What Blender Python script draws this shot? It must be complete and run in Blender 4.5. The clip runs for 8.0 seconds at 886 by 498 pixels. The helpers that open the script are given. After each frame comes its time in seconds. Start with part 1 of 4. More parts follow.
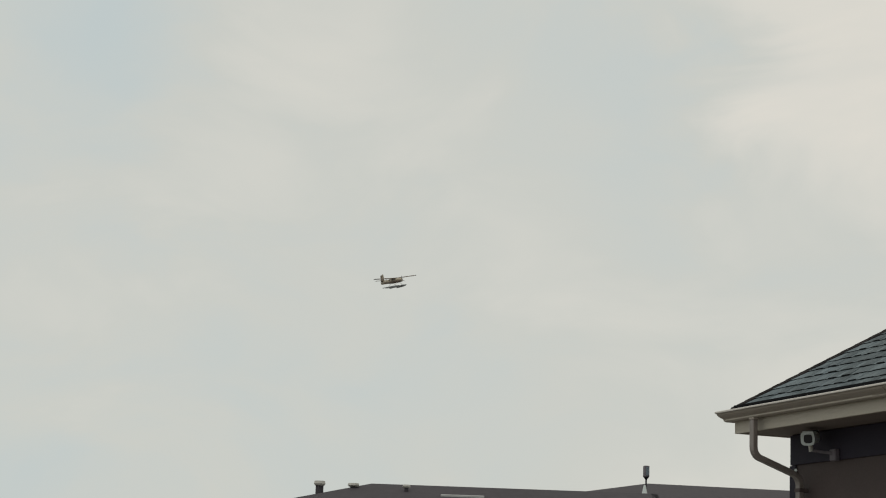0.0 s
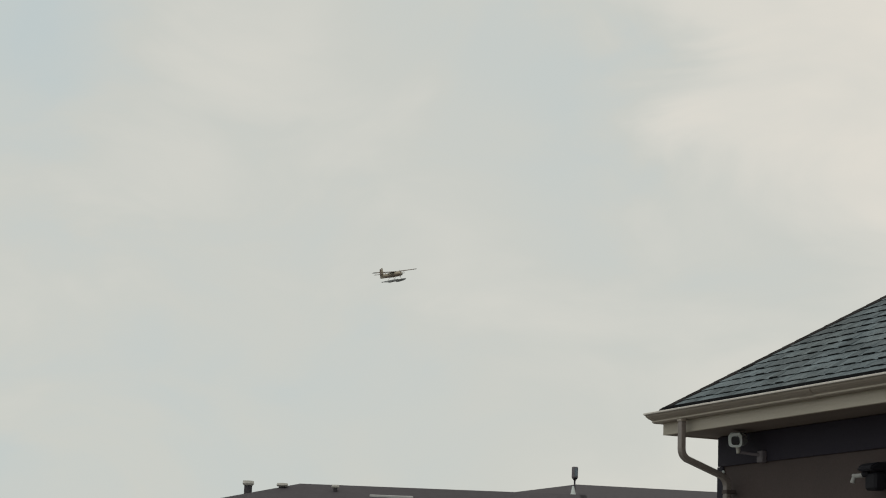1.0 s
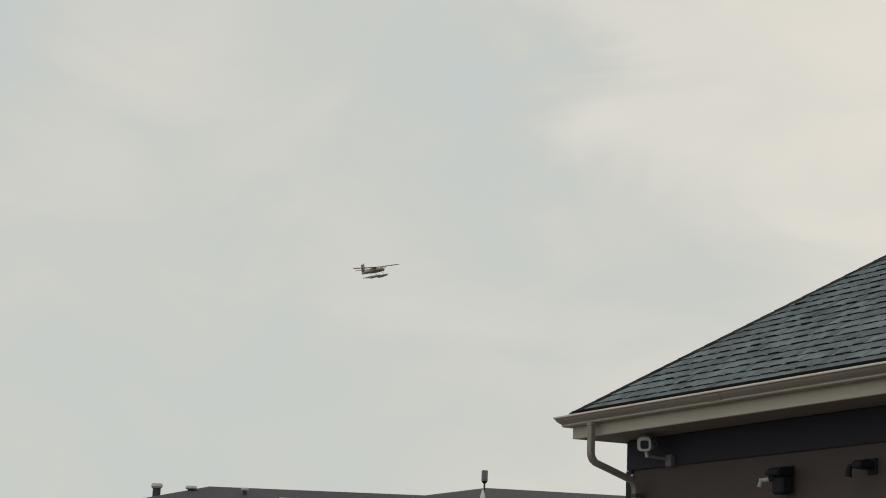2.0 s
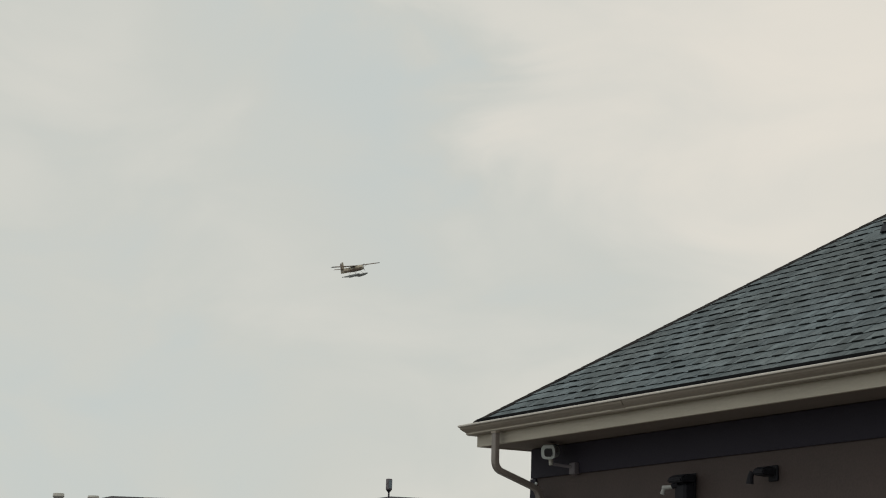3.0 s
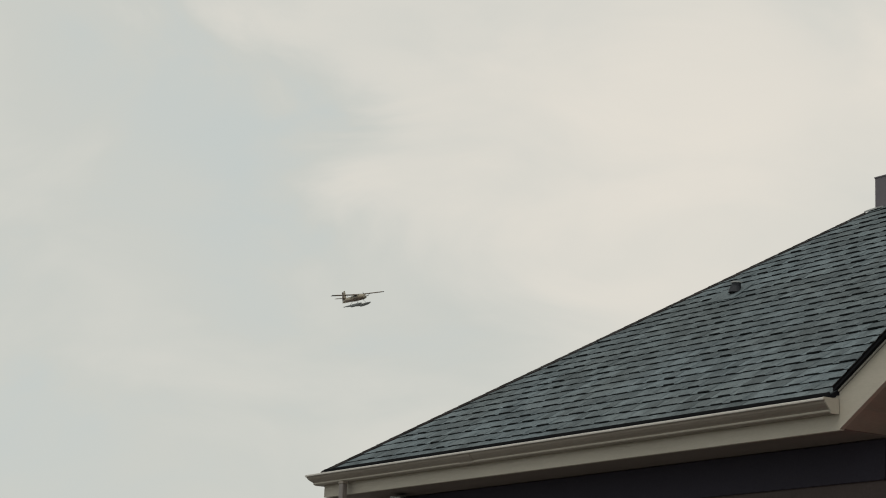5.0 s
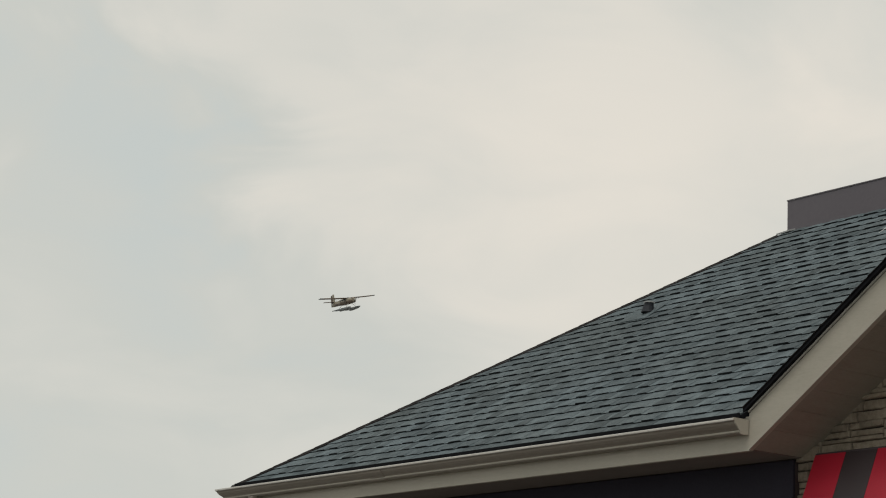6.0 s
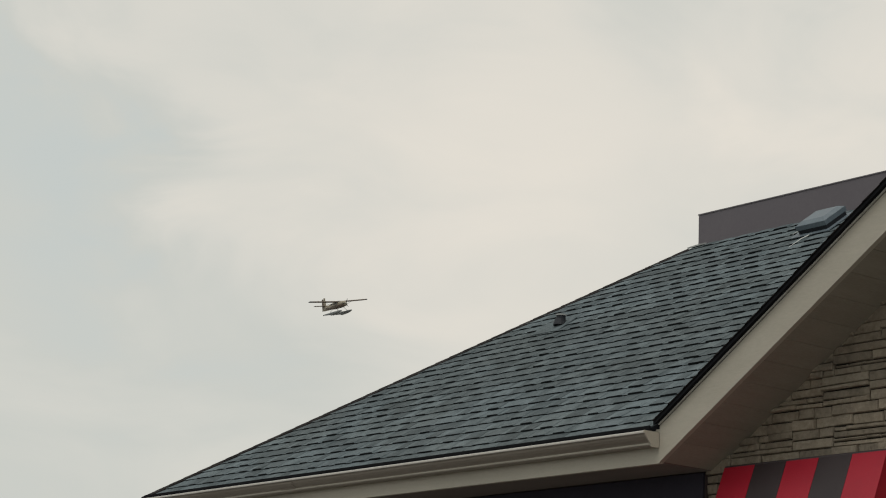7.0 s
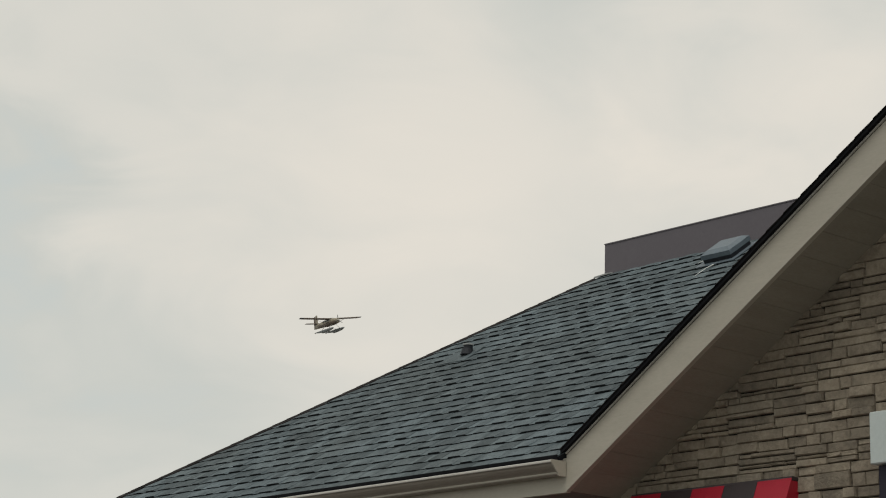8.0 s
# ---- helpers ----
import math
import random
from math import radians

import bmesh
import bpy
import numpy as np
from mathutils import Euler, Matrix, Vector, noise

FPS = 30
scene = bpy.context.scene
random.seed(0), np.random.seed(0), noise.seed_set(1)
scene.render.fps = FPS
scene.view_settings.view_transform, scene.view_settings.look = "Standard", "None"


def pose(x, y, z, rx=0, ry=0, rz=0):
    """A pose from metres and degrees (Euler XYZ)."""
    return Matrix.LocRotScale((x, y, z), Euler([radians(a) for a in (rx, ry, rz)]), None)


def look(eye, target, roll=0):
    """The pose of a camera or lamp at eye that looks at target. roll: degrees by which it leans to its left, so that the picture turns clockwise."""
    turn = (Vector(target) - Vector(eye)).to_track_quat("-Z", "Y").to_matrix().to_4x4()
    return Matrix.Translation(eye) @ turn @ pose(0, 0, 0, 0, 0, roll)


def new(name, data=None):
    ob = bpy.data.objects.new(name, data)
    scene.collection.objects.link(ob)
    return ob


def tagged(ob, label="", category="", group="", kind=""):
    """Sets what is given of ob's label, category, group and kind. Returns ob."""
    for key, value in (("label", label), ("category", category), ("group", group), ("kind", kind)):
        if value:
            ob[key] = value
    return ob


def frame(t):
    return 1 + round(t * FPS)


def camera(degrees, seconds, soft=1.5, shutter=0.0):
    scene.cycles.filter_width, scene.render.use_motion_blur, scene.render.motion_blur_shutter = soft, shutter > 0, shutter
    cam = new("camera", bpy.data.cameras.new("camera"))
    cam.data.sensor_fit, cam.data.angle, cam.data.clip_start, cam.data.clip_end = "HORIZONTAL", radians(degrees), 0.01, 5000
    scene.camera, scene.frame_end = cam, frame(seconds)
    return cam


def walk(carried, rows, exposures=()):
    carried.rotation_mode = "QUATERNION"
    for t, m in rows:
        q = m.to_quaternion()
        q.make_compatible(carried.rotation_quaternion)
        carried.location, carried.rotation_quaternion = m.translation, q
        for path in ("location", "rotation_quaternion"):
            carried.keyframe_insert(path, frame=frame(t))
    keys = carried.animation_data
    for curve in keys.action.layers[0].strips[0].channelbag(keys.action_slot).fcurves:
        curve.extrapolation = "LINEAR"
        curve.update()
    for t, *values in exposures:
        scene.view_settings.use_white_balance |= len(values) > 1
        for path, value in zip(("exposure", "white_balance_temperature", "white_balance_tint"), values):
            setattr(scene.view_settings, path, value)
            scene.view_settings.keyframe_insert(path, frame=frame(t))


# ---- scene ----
import itertools

# ---------------------------------------------------------------- camera
EYE = 1.6
cam = camera(24.58, 8.0, soft=1.1)
TURNS = [
    (0.0, 100.750, -2.032, 68.230),
    (0.5, 100.771, -2.058, 67.275),
    (1.0, 100.833, -2.075, 66.234),
    (1.5, 100.918, -2.116, 65.037),
    (3.0, 101.332, -1.580, 61.056),
    (3.5, 101.657, -1.476, 59.935),
    (4.0, 102.126, -1.624, 58.908),
    (4.5, 102.553, -1.934, 57.859),
    (5.8, 103.369, -2.588, 54.646),
    (6.5, 103.665, -2.586, 52.854),
    (7.0, 103.903, -2.412, 51.648),
    (7.5, 104.301, -1.989, 50.451),
    (8.0, 104.830, -1.703, 49.128),
]
walk(cam, [(t, pose(0, 0, EYE, rx, ry, rz)) for t, rx, ry, rz in TURNS])

# ---------------------------------------------------------------- world, sun
SUN_AZ, SUN_EL = -118.0, 63.0    # degrees from -X towards +Y, and above the horizon
sun_dir = Vector((-math.cos(radians(SUN_AZ)) * math.cos(radians(SUN_EL)), math.sin(radians(SUN_AZ)) * math.cos(radians(SUN_EL)), math.sin(radians(SUN_EL))))


WARM = Vector((-0.37, 0.70, 0.616))  # where the cloud is thinnest and warmest


def node(tree, kind, **values):
    n = tree.nodes.new(kind)
    for key, value in values.items():
        if key in n.inputs:
            n.inputs[key].default_value = value
    return n


def ramp(tree, stops):
    n = tree.nodes.new("ShaderNodeValToRGB")
    while len(n.color_ramp.elements) < len(stops):
        n.color_ramp.elements.new(0.5)
    for e, (p, c) in zip(n.color_ramp.elements, stops):
        e.position, e.color = p, (*c, 1)
    return n


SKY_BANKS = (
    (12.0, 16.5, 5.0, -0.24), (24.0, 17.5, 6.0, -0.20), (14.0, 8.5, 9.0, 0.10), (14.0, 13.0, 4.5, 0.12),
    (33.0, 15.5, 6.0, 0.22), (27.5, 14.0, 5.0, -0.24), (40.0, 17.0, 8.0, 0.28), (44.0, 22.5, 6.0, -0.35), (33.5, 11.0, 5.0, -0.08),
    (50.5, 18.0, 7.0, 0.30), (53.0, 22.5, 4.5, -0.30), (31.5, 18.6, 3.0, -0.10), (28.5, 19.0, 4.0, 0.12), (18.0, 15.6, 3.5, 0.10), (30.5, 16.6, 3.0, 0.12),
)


def build_sky():
    """An overcast sky: thin blue-grey cloud with warmer, brighter banks."""
    world = bpy.data.worlds.new("overcast_sky")
    scene.world = world
    world.use_nodes = True
    tree = world.node_tree
    link = tree.links.new
    out, back = tree.nodes["World Output"], tree.nodes["Background"]
    sky = tree.nodes.new("ShaderNodeTexSky")
    sky.sky_type, sky.sun_disc = "NISHITA", False
    sky.sun_elevation, sky.sun_rotation = radians(SUN_EL), math.atan2(sun_dir.x, sun_dir.y)
    dim = tree.nodes.new("ShaderNodeVectorMath")
    dim.operation = "SCALE"
    dim.inputs["Scale"].default_value = 0.1
    link(sky.outputs["Color"], dim.inputs[0])
    coord = tree.nodes.new("ShaderNodeTexCoord")
    # cloud banks, stretched sideways
    mapping = tree.nodes.new("ShaderNodeMapping")
    mapping.inputs["Scale"].default_value = (1.0, 1.0, 2.0)
    link(coord.outputs["Generated"], mapping.inputs["Vector"])
    big = node(tree, "ShaderNodeTexNoise", Scale=9.0, Detail=5.0, Roughness=0.52, Distortion=0.5)
    link(mapping.outputs["Vector"], big.inputs["Vector"])
    # the banks' edges wander with the noise
    wander = tree.nodes.new("ShaderNodeVectorMath")
    wander.operation = "MULTIPLY_ADD"
    wander.inputs[1].default_value, wander.inputs[2].default_value = (0.16, 0.16, 0.12), (-0.08, -0.08, -0.06)
    link(big.outputs["Color"], wander.inputs[0])
    bent = tree.nodes.new("ShaderNodeVectorMath")
    bent.operation = "ADD"
    link(coord.outputs["Generated"], bent.inputs[0])
    link(wander.outputs["Vector"], bent.inputs[1])
    # nearness to the thin, warm cloud
    dot = tree.nodes.new("ShaderNodeVectorMath")
    dot.operation = "DOT_PRODUCT"
    dot.inputs[1].default_value = WARM
    link(bent.outputs["Vector"], dot.inputs[0])
    near = tree.nodes.new("ShaderNodeMapRange")
    near.inputs["From Min"].default_value, near.inputs["From Max"].default_value = 0.62, 0.92
    near.inputs["To Min"].default_value, near.inputs["To Max"].default_value = 0.22, 0.72
    link(dot.outputs["Value"], near.inputs["Value"])
    mix = tree.nodes.new("ShaderNodeMath")
    mix.operation = "MULTIPLY_ADD"
    mix.inputs[1].default_value, mix.inputs[2].default_value = 0.80, -0.40
    link(big.outputs["Fac"], mix.inputs[0])
    add = tree.nodes.new("ShaderNodeMath")
    add.operation = "ADD"
    link(mix.outputs["Value"], add.inputs[0])
    link(near.outputs["Result"], add.inputs[1])
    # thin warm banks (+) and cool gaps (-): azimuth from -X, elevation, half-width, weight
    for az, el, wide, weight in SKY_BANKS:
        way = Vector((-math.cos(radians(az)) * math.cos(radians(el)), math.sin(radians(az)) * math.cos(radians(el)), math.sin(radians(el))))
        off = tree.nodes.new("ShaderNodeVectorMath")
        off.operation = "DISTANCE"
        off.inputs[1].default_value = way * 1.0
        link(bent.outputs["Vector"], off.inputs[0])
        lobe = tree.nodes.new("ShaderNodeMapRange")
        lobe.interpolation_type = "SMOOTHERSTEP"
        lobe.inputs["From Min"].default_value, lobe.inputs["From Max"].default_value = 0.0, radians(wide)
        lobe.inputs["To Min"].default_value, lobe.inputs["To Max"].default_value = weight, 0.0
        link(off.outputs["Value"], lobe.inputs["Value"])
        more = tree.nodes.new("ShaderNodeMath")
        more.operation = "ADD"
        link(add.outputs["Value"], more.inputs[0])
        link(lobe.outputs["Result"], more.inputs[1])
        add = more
    tint = ramp(tree, [(0.0, (0.525, 0.585, 0.582)), (0.35, (0.595, 0.605, 0.56)), (0.62, (0.68, 0.665, 0.605)), (1.0, (0.77, 0.725, 0.645))])
    link(add.outputs["Value"], tint.inputs["Fac"])
    both = tree.nodes.new("ShaderNodeMix")
    both.data_type = "RGBA"
    both.inputs["Factor"].default_value = 0.97
    link(dim.outputs["Vector"], both.inputs["A"])
    link(tint.outputs["Color"], both.inputs["B"])
    link(both.outputs["Result"], back.inputs["Color"])
    back.inputs["Strength"].default_value = 1.015
    link(back.outputs["Background"], out.inputs["Surface"])


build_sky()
sun = new("sun", bpy.data.lights.new("sun", "SUN"))
sun.data.energy, sun.data.angle, sun.data.color = 1.0, radians(40), (1.0, 0.96, 0.90)
sun.matrix_world = look(sun_dir * 50, (0, 0, 0))
scene.view_settings.exposure = 0.0


# ---------------------------------------------------------------- materials
def surface(name, a, b, rough=0.7, scale=3.0, fine=60.0, bump=0.2, metal=0.0, vary=0.0, stretch=(1, 1, 1), local=False, island=False, spec=0.5, depth=0.01, sharp=0.18, patch=None):
    """Two-scale noise between the colours a and b, fine grain as bump; vary: lightness change from piece to piece."""
    m = bpy.data.materials.new(name)
    m.use_nodes = True
    tree = m.node_tree
    link = tree.links.new
    bsdf = tree.nodes["Principled BSDF"]
    bsdf.inputs["Metallic"].default_value = metal
    bsdf.inputs["Specular IOR Level"].default_value = spec
    if local:
        place = tree.nodes.new("ShaderNodeTexCoord").outputs["Object"]
    else:
        place = tree.nodes.new("ShaderNodeNewGeometry").outputs["Position"]
    mapping = tree.nodes.new("ShaderNodeMapping")
    mapping.inputs["Scale"].default_value = stretch
    link(place, mapping.inputs["Vector"])
    big = node(tree, "ShaderNodeTexNoise", Scale=scale, Detail=4.0, Roughness=0.6)
    small = node(tree, "ShaderNodeTexNoise", Scale=fine, Detail=3.0, Roughness=0.7)
    link(mapping.outputs["Vector"], big.inputs["Vector"])
    link(mapping.outputs["Vector"], small.inputs["Vector"])
    half = tree.nodes.new("ShaderNodeMath")
    half.operation = "MULTIPLY_ADD"
    half.inputs[1].default_value = 0.5
    link(small.outputs["Fac"], half.inputs[0])
    scaled = tree.nodes.new("ShaderNodeMath")
    scaled.operation = "MULTIPLY"
    scaled.inputs[1].default_value = 0.5
    link(big.outputs["Fac"], scaled.inputs[0])
    link(scaled.outputs["Value"], half.inputs[2])
    colours = ramp(tree, [(0.5 - sharp, a), (0.5 + sharp, b)])
    link(half.outputs["Value"], colours.inputs["Fac"])
    last = colours.outputs["Color"]
    if vary:
        if island:
            rnd = tree.nodes.new("ShaderNodeNewGeometry").outputs["Random Per Island"]
        else:
            rnd = tree.nodes.new("ShaderNodeObjectInfo").outputs["Random"]
        span = tree.nodes.new("ShaderNodeMapRange")
        span.inputs["To Min"].default_value, span.inputs["To Max"].default_value = 1 - vary, 1 + vary
        link(rnd, span.inputs["Value"])
        times = tree.nodes.new("ShaderNodeVectorMath")
        times.operation = "SCALE"
        link(last, times.inputs[0])
        link(span.outputs["Result"], times.inputs["Scale"])
        last = times.outputs["Vector"]
    if patch:
        # broad patches that lean towards a second tint
        broad = node(tree, "ShaderNodeTexNoise", Scale=patch[1], Detail=3.0, Roughness=0.55)
        link(place, broad.inputs["Vector"])
        tints = ramp(tree, [(0.40, (1, 1, 1)), (0.62, patch[0])])
        link(broad.outputs["Fac"], tints.inputs["Fac"])
        both = tree.nodes.new("ShaderNodeVectorMath")
        both.operation = "MULTIPLY"
        link(last, both.inputs[0])
        link(tints.outputs["Color"], both.inputs[1])
        last = both.outputs["Vector"]
    link(last, bsdf.inputs["Base Color"])
    rr = tree.nodes.new("ShaderNodeMapRange")
    rr.inputs["To Min"].default_value, rr.inputs["To Max"].default_value = max(rough - 0.12, 0.02), min(rough + 0.12, 1)
    link(big.outputs["Fac"], rr.inputs["Value"])
    link(rr.outputs["Result"], bsdf.inputs["Roughness"])
    if bump:
        bp = tree.nodes.new("ShaderNodeBump")
        bp.inputs["Strength"].default_value, bp.inputs["Distance"].default_value = bump, depth
        link(small.outputs["Fac"], bp.inputs["Height"])
        link(bp.outputs["Normal"], bsdf.inputs["Normal"])
    return m


SHINGLE = surface("shingle_granules", (0.063, 0.080, 0.087), (0.147, 0.177, 0.190), 0.92, 6.0, 60, 0.7, sharp=0.14, vary=0.27, spec=0.25, patch=((0.97, 0.94, 0.91), 1.1))
SHINGLE_FAR = surface("shingle_granules_joined", (0.063, 0.080, 0.087), (0.147, 0.177, 0.190), 0.92, 6.0, 60, 0.7, sharp=0.14, vary=0.27, spec=0.25, patch=((0.97, 0.94, 0.91), 1.1), island=True)
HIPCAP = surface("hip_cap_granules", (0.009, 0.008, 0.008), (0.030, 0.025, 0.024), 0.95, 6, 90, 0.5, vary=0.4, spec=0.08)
# cut asphalt edge, blackened further to paint the shadow line under each tab
BUTT = surface("cut_edge_with_shade", (0.009, 0.010, 0.012), (0.021, 0.024, 0.026), 0.95, 8, 80, 0.3, spec=0.2)
BLACK = surface("black_roof_edge", (0.007, 0.007, 0.008), (0.015, 0.015, 0.017), 0.95, 8, 80, 0.3, spec=0.08)
TAUPE = surface("taupe_painted_board", (0.400, 0.360, 0.295), (0.475, 0.430, 0.358), 0.6, 1.3, 25, 0.08, stretch=(1, 4, 4), spec=0.35)
GUTTER = surface("taupe_aluminium_gutter", (0.200, 0.166, 0.135), (0.280, 0.238, 0.196), 0.42, 1.2, 30, 0.04, stretch=(0.6, 3, 3))
PIPE = surface("brown_grey_aluminium", (0.155, 0.130, 0.116), (0.205, 0.176, 0.158), 0.4, 4, 40, 0.04)
SOFFIT = surface("brown_soffit_board", (0.250, 0.222, 0.176), (0.345, 0.308, 0.248), 0.75, 2, 40, 0.15, stretch=(5, 0.6, 1))
# darker copy of the brown soffit: the eave's shade is put into its colour
EAVE_SOFFIT = surface("shaded_soffit_board", (0.165, 0.132, 0.114), (0.225, 0.183, 0.160), 0.75, 2, 40, 0.15, stretch=(0.6, 5, 1))
SIDING = surface("dark_brown_siding", (0.066, 0.049, 0.046), (0.092, 0.069, 0.065), 0.7, 2, 50, 0.12, spec=0.25)
FRIEZE = surface("charcoal_trim_board", (0.0275, 0.0240, 0.0345), (0.0390, 0.0345, 0.0480), 0.7, 2, 50, 0.1, spec=0.15)
STONE = surface("tan_ledgestone", (0.172, 0.137, 0.101), (0.372, 0.308, 0.232), 0.9, 7, 30, 0.6, vary=0.24, depth=0.02, sharp=0.18, patch=((0.84, 0.86, 0.88), 2.2))
STONE_REST = surface("tan_ledgestone_joined", (0.172, 0.137, 0.101), (0.372, 0.308, 0.232), 0.9, 7, 30, 0.6, vary=0.24, depth=0.02, sharp=0.18, patch=((0.84, 0.86, 0.88), 2.2), island=True)
MORTAR = surface("dark_mortar", (0.022, 0.019, 0.016), (0.045, 0.039, 0.033), 0.95, 9, 60, 0.5, spec=0.1)
METAL_DARK = surface("grey_brown_parapet_metal", (0.122, 0.106, 0.118), (0.145, 0.128, 0.140), 0.55, 1.5, 30, 0.02, spec=0.35)
LEAD = surface("grey_flashing", (0.30, 0.30, 0.29), (0.42, 0.42, 0.41), 0.5, 5, 40, 0.1)
VENTGREY = surface("blue_grey_vent_plastic", (0.090, 0.115, 0.138), (0.160, 0.195, 0.222), 0.5, 6, 50, 0.1)
VENTDARK = surface("black_pipe_and_vent_shade", (0.010, 0.011, 0.015), (0.022, 0.024, 0.030), 0.5, 6, 50, 0.1, spec=0.3)
RED = surface("red_awning_vinyl", (0.37, 0.004, 0.021), (0.48, 0.008, 0.030), 0.42, 3, 120, 0.12, spec=0.6)
MAROON = surface("dark_brown_awning_vinyl", (0.030, 0.019, 0.021), (0.046, 0.031, 0.033), 0.45, 3, 120, 0.12, spec=0.6)
WHITE = surface("white_enamel", (0.50, 0.54, 0.52), (0.58, 0.62, 0.60), 0.35, 3, 40, 0.03)
BLACKMETAL = surface("black_lamp_metal", (0.010, 0.010, 0.013), (0.020, 0.019, 0.025), 0.7, 8, 60, 0.05, spec=0.2)
PALEGREY = surface("pale_grey_metal", (0.40, 0.38, 0.34), (0.52, 0.50, 0.45), 0.45, 8, 60, 0.05)
PAVING = surface("grey_car_park_paving", (0.130, 0.125, 0.117), (0.195, 0.188, 0.175), 0.92, 0.15, 30, 0.4)
FARROOF = surface("grey_far_roof", (0.046, 0.041, 0.046), (0.066, 0.060, 0.066), 0.8, 0.3, 4, 0.2, spec=0.2)
FARWALL = surface("tan_far_wall", (0.22, 0.19, 0.15), (0.30, 0.26, 0.21), 0.85, 0.5, 8, 0.2)
SKINCREAM = surface("cream_aircraft_paint", (0.30, 0.255, 0.185), (0.38, 0.325, 0.24), 0.45, 0.8, 8, 0.02, local=True)
SKINBROWN = surface("brown_aircraft_paint", (0.105, 0.075, 0.055), (0.155, 0.112, 0.082), 0.5, 0.8, 8, 0.02, local=True)
FLOATGREY = surface("grey_float_aluminium", (0.17, 0.18, 0.18), (0.24, 0.25, 0.25), 0.5, 1.0, 9, 0.05, local=True)
WINDOWDARK = surface("dark_cockpit_glazing", (0.02, 0.022, 0.025), (0.035, 0.038, 0.04), 0.12, 1.0, 9, 0.0, local=True)
DARKBLADE = surface("dark_propeller_paint", (0.03, 0.03, 0.03), (0.05, 0.05, 0.05), 0.5, 3, 20, 0.0, local=True)
# paler than the gutter: paints the lip's highlight, and lightens the drip edges
LIP = surface("pale_edge_highlight", (0.50, 0.465, 0.42), (0.60, 0.56, 0.51), 0.4, 2, 40, 0.03)
SEALANT = surface("white_roof_sealant", (0.60, 0.60, 0.57), (0.72, 0.72, 0.69), 0.5, 9, 60, 0.1)
LENS = surface("black_lens_glass", (0.008, 0.008, 0.010), (0.014, 0.014, 0.018), 0.1, 5, 20, 0.0)


# ---------------------------------------------------------------- mesh helpers
def data_of(bm, material, name, smooth=False):
    bmesh.ops.recalc_face_normals(bm, faces=bm.faces)
    me = bpy.data.meshes.new(name)
    bm.to_mesh(me)
    bm.free()
    me.materials.append(material)
    if smooth:
        for p in me.polygons:
            p.use_smooth = True
    return me


def part(name, bm, material, parent, label="", smooth=False):
    ob = new(name, data_of(bm, material, name, smooth))
    ob.parent = parent
    return tagged(ob, label)


def empty(name, m=None):
    ob = new(name)
    ob.empty_display_size = 0.2
    if m is not None:
        ob.matrix_world = m
    return ob


def add_box(bm, x0, x1, y0, y1, z0, z1, bevel=0.0):
    made = bmesh.ops.create_cube(bm, size=1.0)["verts"]
    for v in made:
        v.co = Vector(((x0 + x1) / 2 + v.co.x * (x1 - x0), (y0 + y1) / 2 + v.co.y * (y1 - y0), (z0 + z1) / 2 + v.co.z * (z1 - z0)))
    if bevel:
        edges = {e for v in made for e in v.link_edges}
        bmesh.ops.bevel(bm, geom=list(edges), offset=bevel, segments=1, affect="EDGES")
    return bm


def box(x0, x1, y0, y1, z0, z1, bevel=0.0):
    return add_box(bmesh.new(), x0, x1, y0, y1, z0, z1, bevel)


def add_prism(bm, ring_a, ring_b):
    """A closed solid between two rings of as many corners."""
    a = [bm.verts.new(p) for p in ring_a]
    b = [bm.verts.new(p) for p in ring_b]
    bm.faces.new(a)
    bm.faces.new(b[::-1])
    n = len(a)
    for i in range(n):
        bm.faces.new((a[i], b[i], b[(i + 1) % n], a[(i + 1) % n]))
    return bm


def slab_xz(points, y0, y1):
    """A board: an outline in x and z, between two depths."""
    return add_prism(bmesh.new(), [(x, y0, z) for x, z in points], [(x, y1, z) for x, z in points])


def slab_drop(points, drop):
    """A sloping slab: its top corners, and its thickness downwards."""
    return add_prism(bmesh.new(), points, [(x, y, z - drop) for x, y, z in points])


def add_tube(bm, path, radii, sides=10, squash=1.0):
    """A tube with closed ends along a path."""
    rings = []
    for i, p in enumerate(path):
        p = Vector(p)
        a, b = Vector(path[max(i - 1, 0)]), Vector(path[min(i + 1, len(path) - 1)])
        way = (b - a).normalized()
        side = way.cross(Vector((0, 0, 1)))
        side = side.normalized() if side.length > 1e-3 else Vector((1, 0, 0))
        up = side.cross(way)
        r = radii[i] if isinstance(radii, (list, tuple)) else radii
        rings.append([bm.verts.new(p + side * math.cos(k * math.tau / sides) * r + up * math.sin(k * math.tau / sides) * r * squash) for k in range(sides)])
    for r0, r1 in zip(rings, rings[1:]):
        for k in range(sides):
            bm.faces.new((r0[k], r0[(k + 1) % sides], r1[(k + 1) % sides], r1[k]))
    bm.faces.new(rings[0])
    bm.faces.new(rings[-1][::-1])
    return bm


def tube(path, radii, sides=10, squash=1.0):
    return add_tube(bmesh.new(), path, radii, sides, squash)


